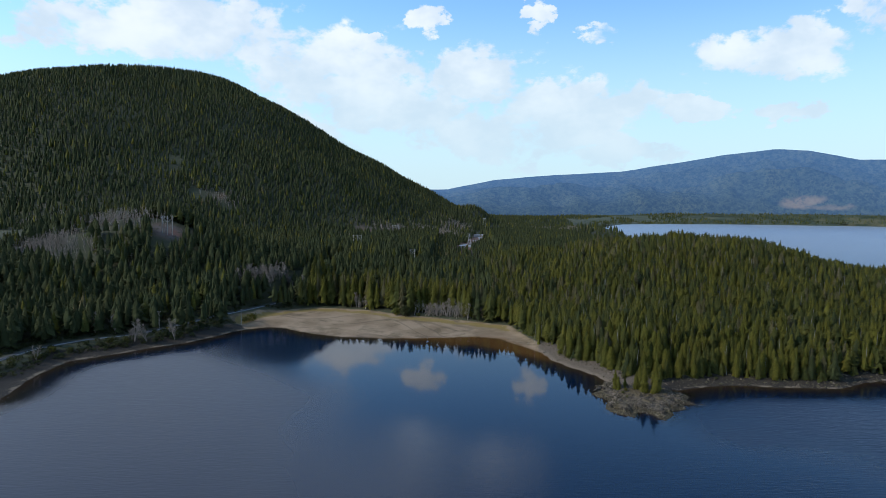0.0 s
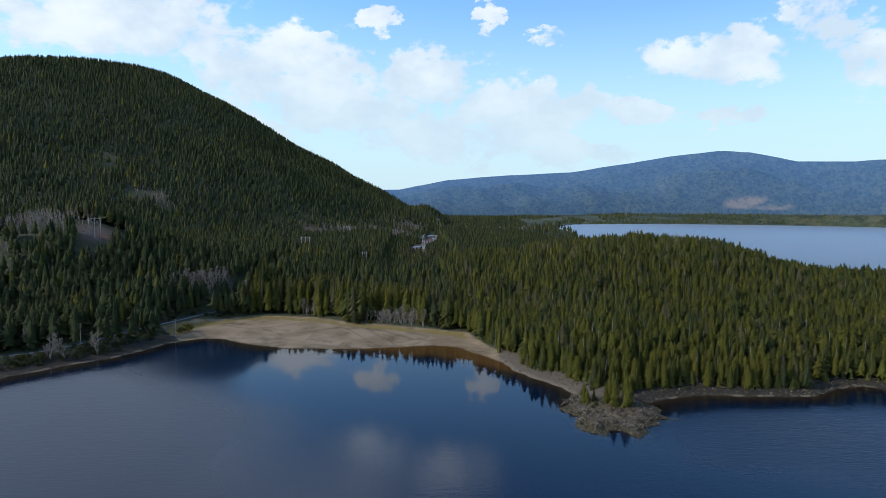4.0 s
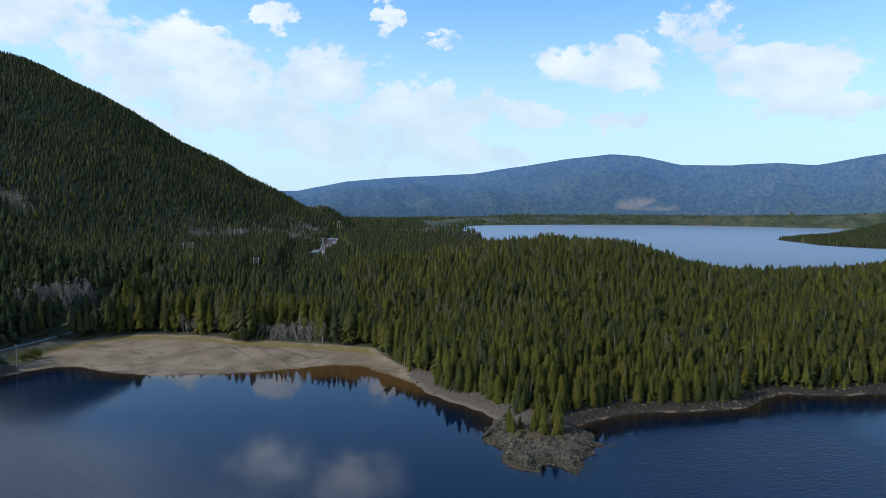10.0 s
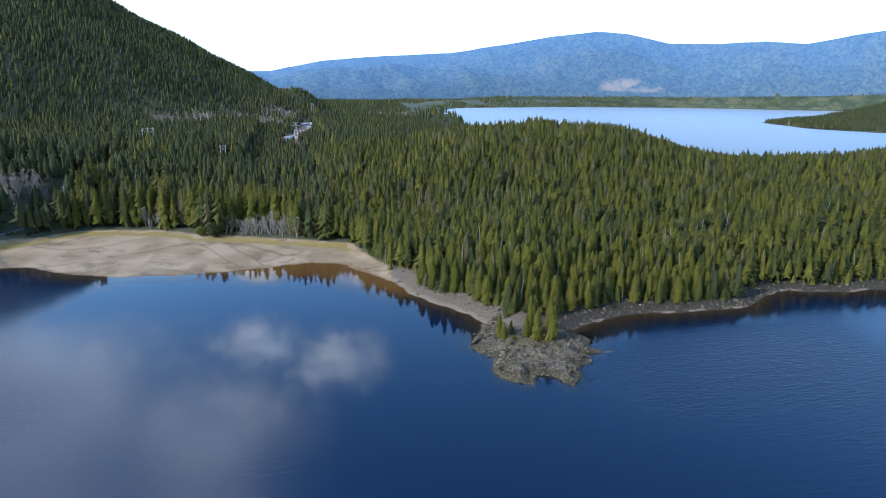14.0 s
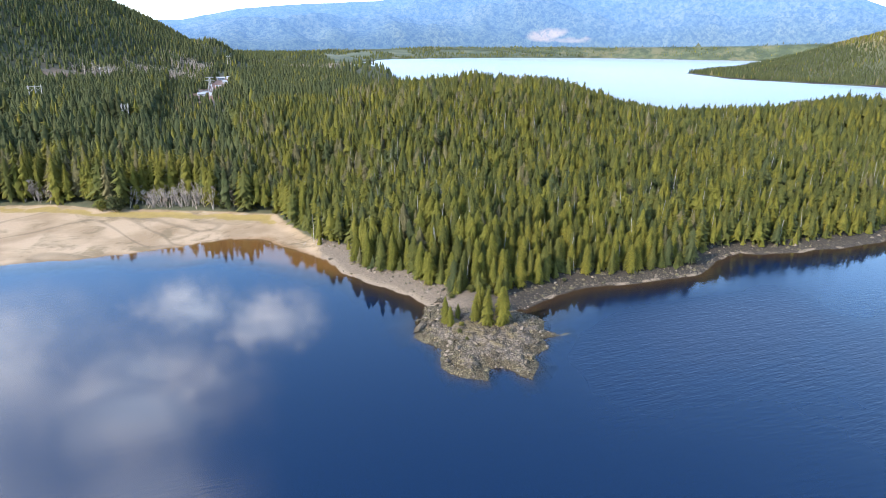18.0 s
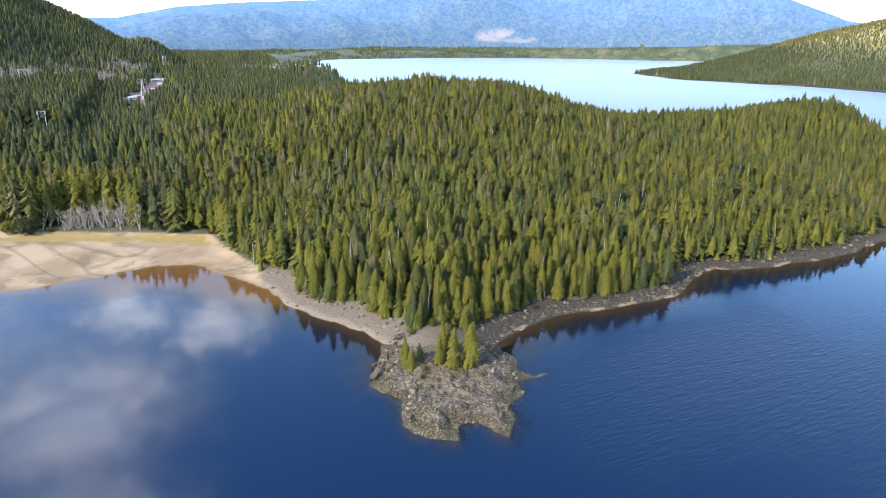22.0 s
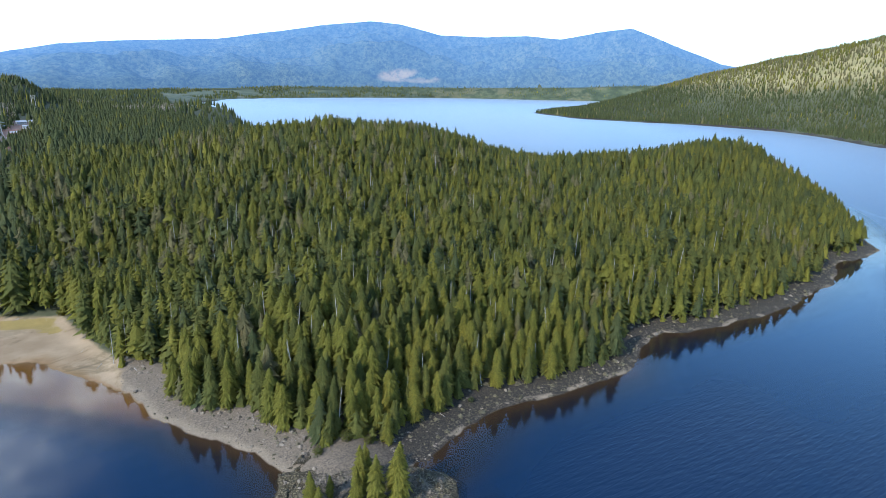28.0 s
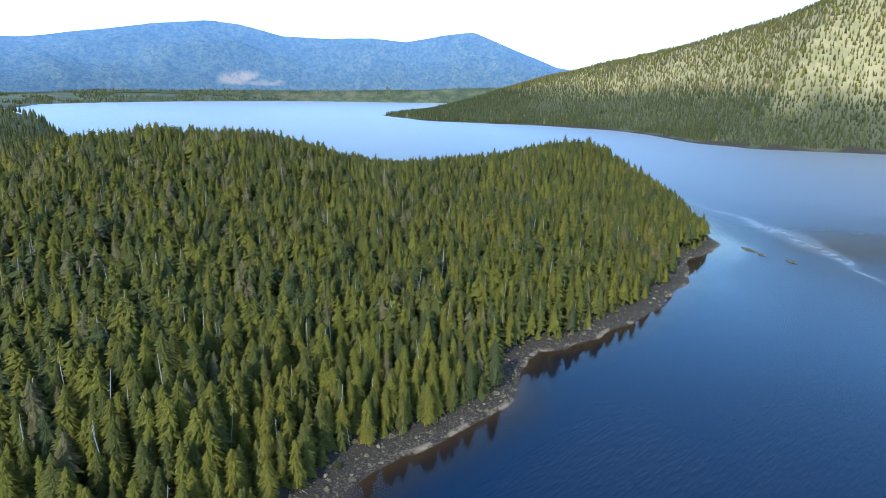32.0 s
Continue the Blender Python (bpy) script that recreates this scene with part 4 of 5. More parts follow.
# mainland woods between the flats and the mountain
LOW = [conifer(20, 200 + k, 0.17 + 0.016 * (k % 3), 0.7, 0.2) for k in range(8)]
mx, my = jittered(-420, 420, 380, 1300, 6.8, 22)
ok, mz, mq = wooded(mx, my)
ok &= (mx < 40) | (my > 760)
ok &= (mq["rise"] < 30) & (mx > -0.85 * my - 40)
sel = ok
mdm = mq["dm"][sel]
mx, my, mz = mx[sel], my[sel], mz[sel]
mh = (23 + 5 * fbm(mx, my, 60, 3, 51)) * (0.76 + 0.3 * rng.random(len(mx)))
mh = np.where((np.abs(mx - 18) < 46) & (my > 690), np.minimum(mh, 8 + 6 * rng.random(len(mx))), mh)
stand = (mdm > -44) & (mx > -146)
mh = np.where(stand, 24 + 8 * rng.random(len(mx)), mh)
EDGE = [conifer(150, 180 + k, 0.135 + 0.014 * (k % 4), 0.6 + 0.15 * (k % 3), 0.08 + 0.04 * (k % 3), 2, 0.72) for k in range(6)]
forest("beach_forest", mx[stand], my[stand], mz[stand], mh[stand], EDGE, 34, "tall conifers standing behind the tidal flat", 0.85 + 0.3 * rng.random(int(stand.sum())), 0.0, (0.30, 0.80, 0.95))
back_ = ~stand
# The high spruce share darkens these woods where a cloud's shadow would lie.
forest("mainland_forest", mx[back_], my[back_], mz[back_], mh[back_], LOW, 33, "conifer woods on the low mainland behind the tidal flat", None, 0.85)

# mountain slope: spruce share raised so its dark colour stands for cloud shadow
HIGH = [conifer(4, 300 + k, 0.17 + 0.02 * (k % 3), 0.6, 0.1, 1) for k in range(8)]
hx, hy = jittered(-1900, 420, 600, 2100, 7.3, 23)
hz, hq = land(hx, hy)
ok = (hq["rise"] >= 30) & (hq["d"] > 15) & (hx > -0.95 * hy - 40)
ok &= np.hypot(hx + 846, hy - 1708) < 1200
ok &= (hy - 1708) * 0.75 - (hx + 846) * 0.45 < 260
ok &= clear_of(hx, hy)
for bx, by, br in ((-150, 1120, 30), (-500, 1130, 14), (-490, 1100, 12), (-512, 1165, 10), (-420, 1040, 18)):
    ok &= np.hypot(hx - bx, hy - by) > br
hx, hy, hz = hx[ok], hy[ok], hz[ok]
hh = (14 + 5 * fbm(hx, hy, 90, 3, 52)) * (0.72 + 0.4 * rng.random(len(hx)))
forest("mountain_forest", hx, hy, hz, hh, HIGH, 35, "spruce-heavy forest covering the mountainside, dark in place of cloud shadow", 1.0 + 0.55 * rng.random(len(hx)), 0.88 - 0.55 * smooth(fbm(hx, hy, 240, 4, 62) - hz / 500, 0.0, 0.35))

# headland and low woods towards the far flats
fx, fy = jittered(-700, 520, 1250, 3300, 14.0, 24)
fz, fq = land(fx, fy)
ok = (fq["d"] > 12) & (fq["rise"] < 34) & (fx > -0.25 * fy) & clear_of(fx, fy)
fx, fy, fz = fx[ok], fy[ok], fz[ok]
forest("headland_forest", fx, fy, fz, 17 * (0.6 + 0.6 * rng.random(len(fx))), HIGH, 37, "low dark forest on the headland by the lake", 1.0 + 0.5 * rng.random(len(fx)), 0.8)

# island hill: spruce share below a set height paints a cloud's shadow
ISLE = [conifer(3, 350 + k, 0.19, 0.6, 0.0, 1) for k in range(6)]
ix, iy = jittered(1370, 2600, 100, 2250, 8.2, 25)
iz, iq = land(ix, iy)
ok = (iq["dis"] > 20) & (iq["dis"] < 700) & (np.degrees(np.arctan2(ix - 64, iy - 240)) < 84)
# Above the painted shadow's edge the woods are thinner and paler, as if sunlit.
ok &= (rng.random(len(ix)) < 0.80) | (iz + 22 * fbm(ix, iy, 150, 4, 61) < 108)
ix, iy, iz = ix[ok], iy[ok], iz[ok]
forest("island_forest", ix, iy, iz, (14 + 4 * fbm(ix, iy, 120, 3, 53)) * (0.65 + 0.5 * rng.random(len(ix))), ISLE, 39, "island hill forest, spruce-dark below as painted cloud shadow, paler woods above", 1.1 + 0.5 * rng.random(len(ix)), 0.95 * smooth(iz + 22 * fbm(ix, iy, 150, 4, 61), 112, 92), (0.08, 0.42, 0.46))

# far flats
g = np.random.default_rng(26)
qa, qr = np.radians(g.uniform(-4, 62, 18000)), g.uniform(3150, 4560, 18000)
qx, qy = 20 + qr * np.sin(qa), 120 + qr * np.cos(qa)
qz, qq = land(qx, qy)
ok = (qq["behind"] > 8) & (qq["up"] <= 0.02) & (fbm(qx, qy, 260, 3, 57) > -0.22)
qx, qy, qz = qx[ok], qy[ok], qz[ok]
TINY = [conifer(3, 400 + k, 0.18, 0.4, 0.05, 1) for k in range(4)]
forest("far_forest", qx, qy, qz, 13 * (0.6 + 0.7 * g.random(len(qx))), TINY, 41, "distant low forest on the flats across the lake", np.full(len(qx), 1.9), 0.6)


def part(name, me, parent, label=""):
    ob = new(name, me)
    ob.parent = parent
    if label:
        tagged(ob, label)
    return ob


def tree_kind(k, mat, label, category="tree", group=""):
    """A conifer as a thing: an empty at its foot with trunk and crown, 1 m tall, to be scaled."""
    root = new("conifer")
    v, f, lean = conifer(640, 500 + k, 0.160 + 0.016 * (k % 3), 0.5 + 0.12 * (k % 4), 0.06 + 0.03 * (k % 4), 2, 0.5)
    part("crown", mesh_from("crown", v, f, {"puff": lean}, [mat], None, False), root)
    v, f = spike(6, 0.013, 0.002, 0.97, 0.0015, k)
    part("trunk", mesh_from("trunk", v, f, None, [BARK]), root)
    return tagged(root, label, category, group)


KINDS = [(HEMLOCK, "tall dark green western hemlock with drooping boughs"), (CEDAR, "yellow-green cedar with hanging sprays above the shore"),
         (SPRUCE, "blue-green spruce with layered boughs"), (PINE, "thin brown-green pine among darker trees"),
         (HEMLOCK, "green hemlock with a broad ragged crown"), (CEDAR, "narrow yellowish cedar at the forest edge")]
protos = [tree_kind(k, m, text, group="trees by the point") for k, (m, text) in enumerate(KINDS)]
used = set()
for i in near_ids:
    k = int(rng.choice([0, 1, 2, 3, 4, 5], p=[0.20, 0.34, 0.05, 0.04, 0.13, 0.24]))
    s = float(ph[i])
    place = pose(float(px[i]), float(py[i]), float(pz[i]) - 0.25, rng.normal() * 1.2, rng.normal() * 1.2, rng.random() * 360)
    if k not in used:
        used.add(k)
        ob = protos[k]
    else:
        ob = copy_thing(protos[k], place)
    w = s * (0.70 + 0.30 * rng.random())
    ob.matrix_basis = place @ Matrix.Diagonal((w, w, s, 1))


# ---- the rocky point ----
def outcrop_material():
    m, n = material("rocky_point")
    p = spot(n)
    zz = n.add("ShaderNodeSeparateXYZ")
    n.link(p, zz.inputs[0])
    z = zz.outputs[2]
    wide, mid, small = n.noise(p, 0.12, 5.0), n.noise(p, 0.7, 5.0, 0.65), n.noise(p, 3.5, 4.0, 0.65)
    cells = n.add("ShaderNodeTexVoronoi")
    n.link(p, cells.inputs["Vector"])
    cells.inputs["Scale"].default_value = 0.75
    stone = n.mix(n.ramp(mid, 0.3, 0.7), (0.044, 0.034, 0.025), (0.140, 0.108, 0.080))
    weed = n.mix(n.ramp(small, 0.35, 0.65), (0.014, 0.011, 0.006), (0.050, 0.038, 0.018))
    weed = n.mix(n.ramp(n.noise(p, 1.7, 4.0, 0.7), 0.50, 0.60, 0.0, 0.9), weed, (0.165, 0.130, 0.070))
    turf = n.mix(small, (0.060, 0.044, 0.018), (0.125, 0.090, 0.036))
    high = n.math("ADD", z, n.math("MULTIPLY", n.math("SUBTRACT", wide, 0.5), 2.4))
    c = n.mix(n.ramp(high, 1.3, 2.1), weed, stone)
    c = n.mix(n.ramp(high, 2.5, 3.0, 0.0, 0.75), c, turf)
    c = n.mix(n.ramp(n.noise(p, 0.20, 5.0, 0.65, 0.8), 0.47, 0.56, 0.0, 0.85), c, (0.034, 0.025, 0.014))
    c = n.mix(n.ramp(n.noise(p, 2.2, 3.0, 0.7), 0.55, 0.64, 0.0, 0.6), c, (0.200, 0.156, 0.100))
    c = n.mix(n.ramp(mid, 0.58, 0.68, 0.0, 0.8), c, (0.022, 0.017, 0.011))
    # Wet rock below the waterline; its fade to blue paints light absorbed with depth.
    wet_depth = n.mix(n.ramp(z, -0.3, -2.6), (0.020, 0.014, 0.008), (0.0005, 0.006, 0.018))
    c = n.mix(n.ramp(z, 0.12, -0.12), c, wet_depth)
    bump = n.math("ADD", n.math("ADD", mid, n.math("MULTIPLY", small, 0.4)), n.math("MULTIPLY", cells.outputs["Distance"], 0.5))
    finish(n, c, 0.9, bump, 1.0, 0.8, 0.2)
    return m


CRAGS = []
ox, oy = np.arange(74, 142, 0.62), np.arange(294, 372, 0.62)
OX, OY = [a.ravel() for a in np.meshgrid(ox, oy)]
OZ, od = outcrop_height(OX, OY)
of = grid_faces(len(ox), len(oy))
of = of[(od[of] > -4.5).any(1)]
outcrop = new("rock_outcrop", mesh_from("rock_outcrop", np.stack([OX, OY, OZ], 1), of, None, [outcrop_material()]))
for x, y, s, k in ((88, 352, 5.5, 0), (92, 357, 5, 2), (86, 338, 4.5, 4), (90, 333, 4, 0), (106, 330, 5, 2), (110, 326, 4, 4), (96, 322, 4.5, 1), (89, 313, 4.5, 3), (92, 309, 4, 5),
                   (108, 307, 4, 1), (112, 312, 3.5, 3), (118, 320, 3.5, 5), (121, 332, 4, 1), (101, 316, 4, 3), (98, 327, 3.5, 0), (124, 338, 3, 5), (86, 346, 7.5, 2), (88, 341, 6.5, 0), (91, 349, 6, 4), (97, 366, 6.5, 0), (101, 368, 5.5, 2), (93, 362, 4.5, 4), (104, 333, 5, 0), (116, 327, 4.5, 2)):
    CRAGS.append((x, y, s, k))
tagged(outcrop, "craggy weed-covered rock point with bare stone on top", "rock")


def ground_z(x, y):
    """Height of what one would stand on."""
    z = float(lookup(Z2, x, y)[0])
    zo, do = outcrop_height(np.array([float(x)]), np.array([float(y)]))
    return float(zo[0]) if do[0] > 0.3 else z


def lump(seed, flat=0.65, rough=0.28, divisions=2):
    """A broken stone, 1 m across, from a dented ball."""
    bm = bmesh.new()
    bmesh.ops.create_icosphere(bm, subdivisions=divisions, radius=0.5)
    off = Vector((seed * 3.1, seed * 1.7, seed * 0.9))
    for v in bm.verts:
        k = noise.noise(v.co * 2.6 + off) * rough + noise.noise(v.co * 6 + off) * rough * 0.4
        c = v.co.normalized() * (0.5 + k)
        for axis_v in (Vector((0.8, 0.5, 0.33)), Vector((-0.6, 0.7, 0.4)), Vector((0.1, -0.9, 0.4))):
            over = c.dot(axis_v.normalized()) - 0.40
            if over > 0:
                c -= axis_v.normalized() * over * 0.85
        v.co = (c.x, c.y * 0.8, c.z * flat)
    me = bpy.data.meshes.new("stone")
    bm.to_mesh(me)
    bm.free()
    return me


# boulders along the point, each a thing
boulder_meshes = []
for k in range(6):
    me = lump(k + 1, 0.55 + 0.08 * (k % 3))
    me.materials.append((ROCK, WEED, ROCK, WEED, ROCK, WEED)[k])
    boulder_meshes.append(me)
crag_meshes = []
for k in range(4):
    me = lump(k + 21, 0.7, 0.62, 3)
    me.materials.append(outcrop.data.materials[0])
    crag_meshes.append(me)
for i, (x, y, s, k) in enumerate(CRAGS):
    q = part("crag", crag_meshes[k % 4], outcrop)
    q.matrix_basis = pose(x, y, ground_z(x, y) - 0.12 * s, 8 * math.sin(i * 2.1), 10 * math.cos(i * 1.7), 47 * i) @ Matrix.Diagonal((s * 1.3, s, s * 0.62, 1))
BOULDER_TEXT = ["angular grey boulder on the shingle", "brown weed-covered boulder at the waterline"]
g = np.random.default_rng(81)
spots = []
while len(spots) < 230:
    if len(spots) < 120:
        x, y = g.uniform(78, 135), g.uniform(299, 362)
        z, dd = outcrop_height(np.array([x]), np.array([y]))
        if not 0.5 < dd[0] < 9:
            continue
    else:
        x, y = g.uniform(55, 270), g.uniform(350, 440)
        if not 0.5 < lookup(D2, x, y)[0] < 13:
            continue
        if inside(OUTCROP, np.array([x]), np.array([y]))[0] > -1:
            continue
    spots.append((x, y))
for x, y in spots:
    k = int(g.integers(0, 6))
    ob = new("boulder", boulder_meshes[k])
    s = float(g.choice([0.7, 1.0, 1.4, 2.1], p=[0.35, 0.35, 0.2, 0.1]))
    ob.matrix_basis = pose(x, y, ground_z(x, y) + 0.1 * s, g.normal() * 12, g.normal() * 12, g.random() * 360) @ Matrix.Diagonal((s * 1.2, s, s, 1))
    tagged(ob, BOULDER_TEXT[k % 2], "boulder", "boulders on the shore")

# cobbles: everything smaller on the shingle
def cobbles(name, x, y, z, size, mats, label, seed):
    gg = np.random.default_rng(seed)
    base = np.array([(0, 0, 0.32), (0.5, 0, 0), (0.12, 0.46, 0.03), (-0.42, 0.26, -0.02), (-0.38, -0.30, 0.03), (0.2, -0.45, 0), (0, 0, -0.25)])
    fc = np.array([(0, 1, 2), (0, 2, 3), (0, 3, 4), (0, 4, 5), (0, 5, 1), (6, 2, 1), (6, 3, 2), (6, 4, 3), (6, 5, 4), (6, 1, 5)])
    v = base[None] * (1 + gg.normal(size=(len(x), 7, 3)) * 0.22) * size[:, None, None]
    a = gg.random(len(x)) * 6.283
    ca, sa = np.cos(a)[:, None], np.sin(a)[:, None]
    w = np.stack([v[..., 0] * ca - v[..., 1] * sa + x[:, None], v[..., 0] * sa + v[..., 1] * ca + y[:, None], v[..., 2] + z[:, None]], -1)
    ff = (fc[None] + (np.arange(len(x)) * 7)[:, None, None]).reshape(-1, 3)
    idx = np.repeat(np.where((x > 132) & (gg.random(len(x)) < 0.85), mats.index(WEED), gg.integers(0, len(mats), len(x))), 10)
    return tagged(new(name, mesh_from(name, w.reshape(-1, 3), ff, None, mats, idx, False)), label, "stones", kind="stuff")


cx, cy = jittered(45, 560, 340, 480, 1.6, 82)
cz, cq = land(cx, cy)
ok = (cq["d"] > 0.2) & (cq["d"] < 15) & (cq["mud"] < 0.5) & (inside(OUTCROP, cx, cy) < -1)
cx, cy, cz = cx[ok], cy[ok], cz[ok]
cobbles("shingle", cx, cy, cz, 0.35 + 0.75 * g.random(len(cx)) ** 3, [ROCK, ROCK, WEED], "grey and brown stones scattered on the shingle shore", 83)
cx, cy = jittered(76, 138, 297, 366, 0.85, 84)
cz, cd = outcrop_height(cx, cy)
ok = (cd > 0.2) & (cd < 14) & (g.random(len(cx)) < 0.55 + 0.9 * fbm(cx, cy, 9, 3, 94))
cx, cy, cz = cx[ok], cy[ok], cz[ok]
cobbles("point_rubble", cx, cy, cz, 0.3 + 0.7 * g.random(len(cx)) ** 2, [WEED, WEED, ROCK], "weedy rubble of stones over the rocky point", 85)

rx_, ry_ = jittered(140, 555, 345, 440, 4.2, 87)
rd_ = lookup(D2, rx_, ry_)
ok = (rd_ > 1) & (rd_ < 13) & (g.random(len(rx_)) < 0.8)
rx_, ry_ = rx_[ok], ry_[ok]
cobbles("shore_rocks", rx_, ry_, lookup(Z2, rx_, ry_), 1.0 + 2.4 * g.random(len(rx_)) ** 2, [WEED, WEED, ROCK], "dark broken ledges along the shingle shore", 88)

rx_, ry_ = jittered(45, 150, 350, 510, 2.3, 89)
rd_ = lookup(D2, rx_, ry_)
ok = (rd_ > 7) & (rd_ < 12.5) & (lookup(DM2, rx_, ry_) < -2) & (inside(OUTCROP, rx_, ry_) < -1)
rx_, ry_ = rx_[ok], ry_[ok]
cobbles("bank_rocks", rx_, ry_, lookup(Z2, rx_, ry_), 0.7 + 1.7 * g.random(len(rx_)) ** 2, [ROCK, ROCK, WEED], "broken grey rocks under the forest edge", 90)

# low rocks awash off the far point
islet_mesh = lump(9, 0.35, 0.4, 3)
islet_mesh.materials.append(WEED)
for x, y, a, b in ((522, 382, 13, 4.5), (514, 371, 6, 2.5), (509, 351, 9, 3)):
    ob = new("rock_islet", islet_mesh)
    ob.matrix_basis = pose(x, y, -0.25, 0, 0, 62) @ Matrix.Diagonal((a * 1.15, b * 1.3, 6.5, 1))
    tagged(ob, "low dark rock awash in open water", "rock", "rocks awash off the point")
ob = new("rock_islet", islet_mesh)
ob.matrix_basis = pose(134, 325.5, -0.22, 0, 0, 8) @ Matrix.Diagonal((6.0, 2.4, 1.6, 1))
tagged(ob, "flat rock awash beside the stony point", "rock")


# ---- trees of the point and the forest edge ----
def tip_cedar(x, y, h, w, k, text):
    root = new("cedar")
    v, f, lean = conifer(560, 600 + k, 0.13 + 0.012 * (k % 3), 0.9, 0.05, 2, 0.55)
    part("crown", mesh_from("crown", v, f, {"puff": lean}, [CEDAR], None, False), root)
    v, f = spike(6, 0.014, 0.003, 0.98, 0.002, k)
    part("trunk", mesh_from("trunk", v, f, None, [BARK]), root)
    root.matrix_basis = pose(x, y, ground_z(x, y) - 0.15, 0, 0, 40 * k) @ Matrix.Diagonal((h * w, h * w, h, 1))
    tagged(root, text, "tree", "cedars on the rocky point")


tip_cedar(93.5, 345, 11.0, 1.15, 1, "short bright yellow-green cedar on bare rock")
tip_cedar(94.5, 342, 8.0, 1.2, 2, "short bright yellow-green cedar on bare rock")
tip_cedar(107, 345, 14.0, 1.0, 3, "slender green cedar on the rocky point")
tip_cedar(107.5, 337, 15.0, 1.1, 4, "slender green cedar with a pale dead top")
tip_cedar(113, 336, 15.5, 1.15, 5, "dense cone-shaped cedar on the rocky point")
tip_cedar(104, 341, 10.0, 1.2, 6, "slender green cedar on the rocky point")
tip_cedar(116.5, 341, 12.5, 1.0, 8, "slender green cedar on the rocky point")
tip_cedar(99.5, 347, 6.5, 1.1, 9, "short bright yellow-green cedar on bare rock")
tip_cedar(110, 348, 12.0, 1.0, 7, "slender green cedar on the rocky point")


def snag_mesh(seed):
    """A dead standing tree with stubs of branches, 1 m tall."""
    gg = np.random.default_rng(seed)
    bits = [spike(5, 0.013, 0.003, 1.0, 0.006, seed, 6)]
    for _ in range(18):
        h, a = gg.uniform(0.3, 0.97), gg.random() * 6.283
        r = gg.uniform(0.03, 0.11) * (1.15 - h)
        bits.append(stick((0, 0, h), (r * math.cos(a), r * math.sin(a), h + gg.uniform(-0.03, 0.03)), 0.003, 0.0012))
    v, f = merge(bits)
    return mesh_from("dead_tree", v, f, None, [DEADWOOD], None, False)


snags = [snag_mesh(700 + k) for k in range(5)]
cand = np.concatenate([near_ids[3:40:9], near_ids[40::5], close[::12]])
for i in cand:
    x, y = float(px[i]) + g.uniform(-2.5, 2.5), float(py[i]) + g.uniform(-2.5, 2.5)
    h = float(ph[i]) * g.uniform(0.8, 1.12)
    ob = new("dead_tree", snags[int(g.integers(0, 5))])
    ob.matrix_basis = pose(x, y, float(pz[i]) - 0.4, g.normal() * 3, g.normal() * 3, g.random() * 360) @ Matrix.Diagonal((h * 0.85, h * 0.85, h, 1))
    tagged(ob, "bare silver-grey dead conifer standing among green trees", "dead tree", "dead trees in the forest")

# the many slimmer ones deeper in the forest
slim = []
for k in range(4):
    gg = np.random.default_rng(760 + k)
    bits = [spike(3, 0.0085, 0.002, 1.0, 0.006, 770 + k, 3)]
    for _ in range(5):
        h, a = gg.uniform(0.45, 0.95), gg.random() * 6.283
        r = gg.uniform(0.04, 0.10) * (1.15 - h)
        bits.append(stick((0, 0, h), (r * math.cos(a), r * math.sin(a), h + gg.uniform(-0.02, 0.03)), 0.0025, 0.001))
    slim.append(merge(bits))
ids = np.concatenate([close[5::7], deep[2::8]])
sx_, sy_ = px[ids] + g.uniform(-2.4, 2.4, len(ids)), py[ids] + g.uniform(-2.4, 2.4, len(ids))
v, f, t = scatter(slim, sx_, sy_, pz[ids] - 0.4, ph[ids] * g.uniform(0.75, 1.08, len(ids)), np.full(len(ids), 1.0), g.integers(0, 4, len(ids)), g.random(len(ids)), 761, 0.05)
tagged(new("dead_trees", mesh_from("dead_trees", v, f, None, [DEADWOOD], None, False)), "slim silver-grey dead conifers all through the forest", "dead tree", kind="stuff")


def alder_mesh(seed, stems=4, limbs=13, twigs=4):
    """A leafless alder, 1 m tall: forking stems, limbs and fine twigs."""
    gg = np.random.default_rng(seed)
    bits = []
    for s in range(stems):
        a = gg.random() * 6.283
        p0, top = np.zeros(3), np.array([0.20 * math.cos(a), 0.20 * math.sin(a), gg.uniform(0.8, 1.0)])
        bits.append(stick(p0, top * 0.55, 0.016, 0.010, 4))
        bits.append(stick(top * 0.55, top, 0.010, 0.003, 4))
        for _ in range(limbs):
            u = gg.uniform(0.3, 0.95)
            b = gg.random() * 6.283
            q0 = top * u
            ln = gg.uniform(0.12, 0.3) * (1.2 - u)
            q1 = q0 + np.array([ln * math.cos(b), ln * math.sin(b), ln * gg.uniform(0.5, 1.0)])
            bits.append(stick(q0, q1, 0.009, 0.004))
            for _ in range(twigs):
                c = gg.random() * 6.283
                q2 = q0 + (q1 - q0) * gg.uniform(0.4, 1.0)
                bits.append(stick(q2, q2 + np.array([0.07 * math.cos(c), 0.07 * math.sin(c), 0.07]) * gg.uniform(0.6, 1.6), 0.005, 0.0025))
    return merge(bits)


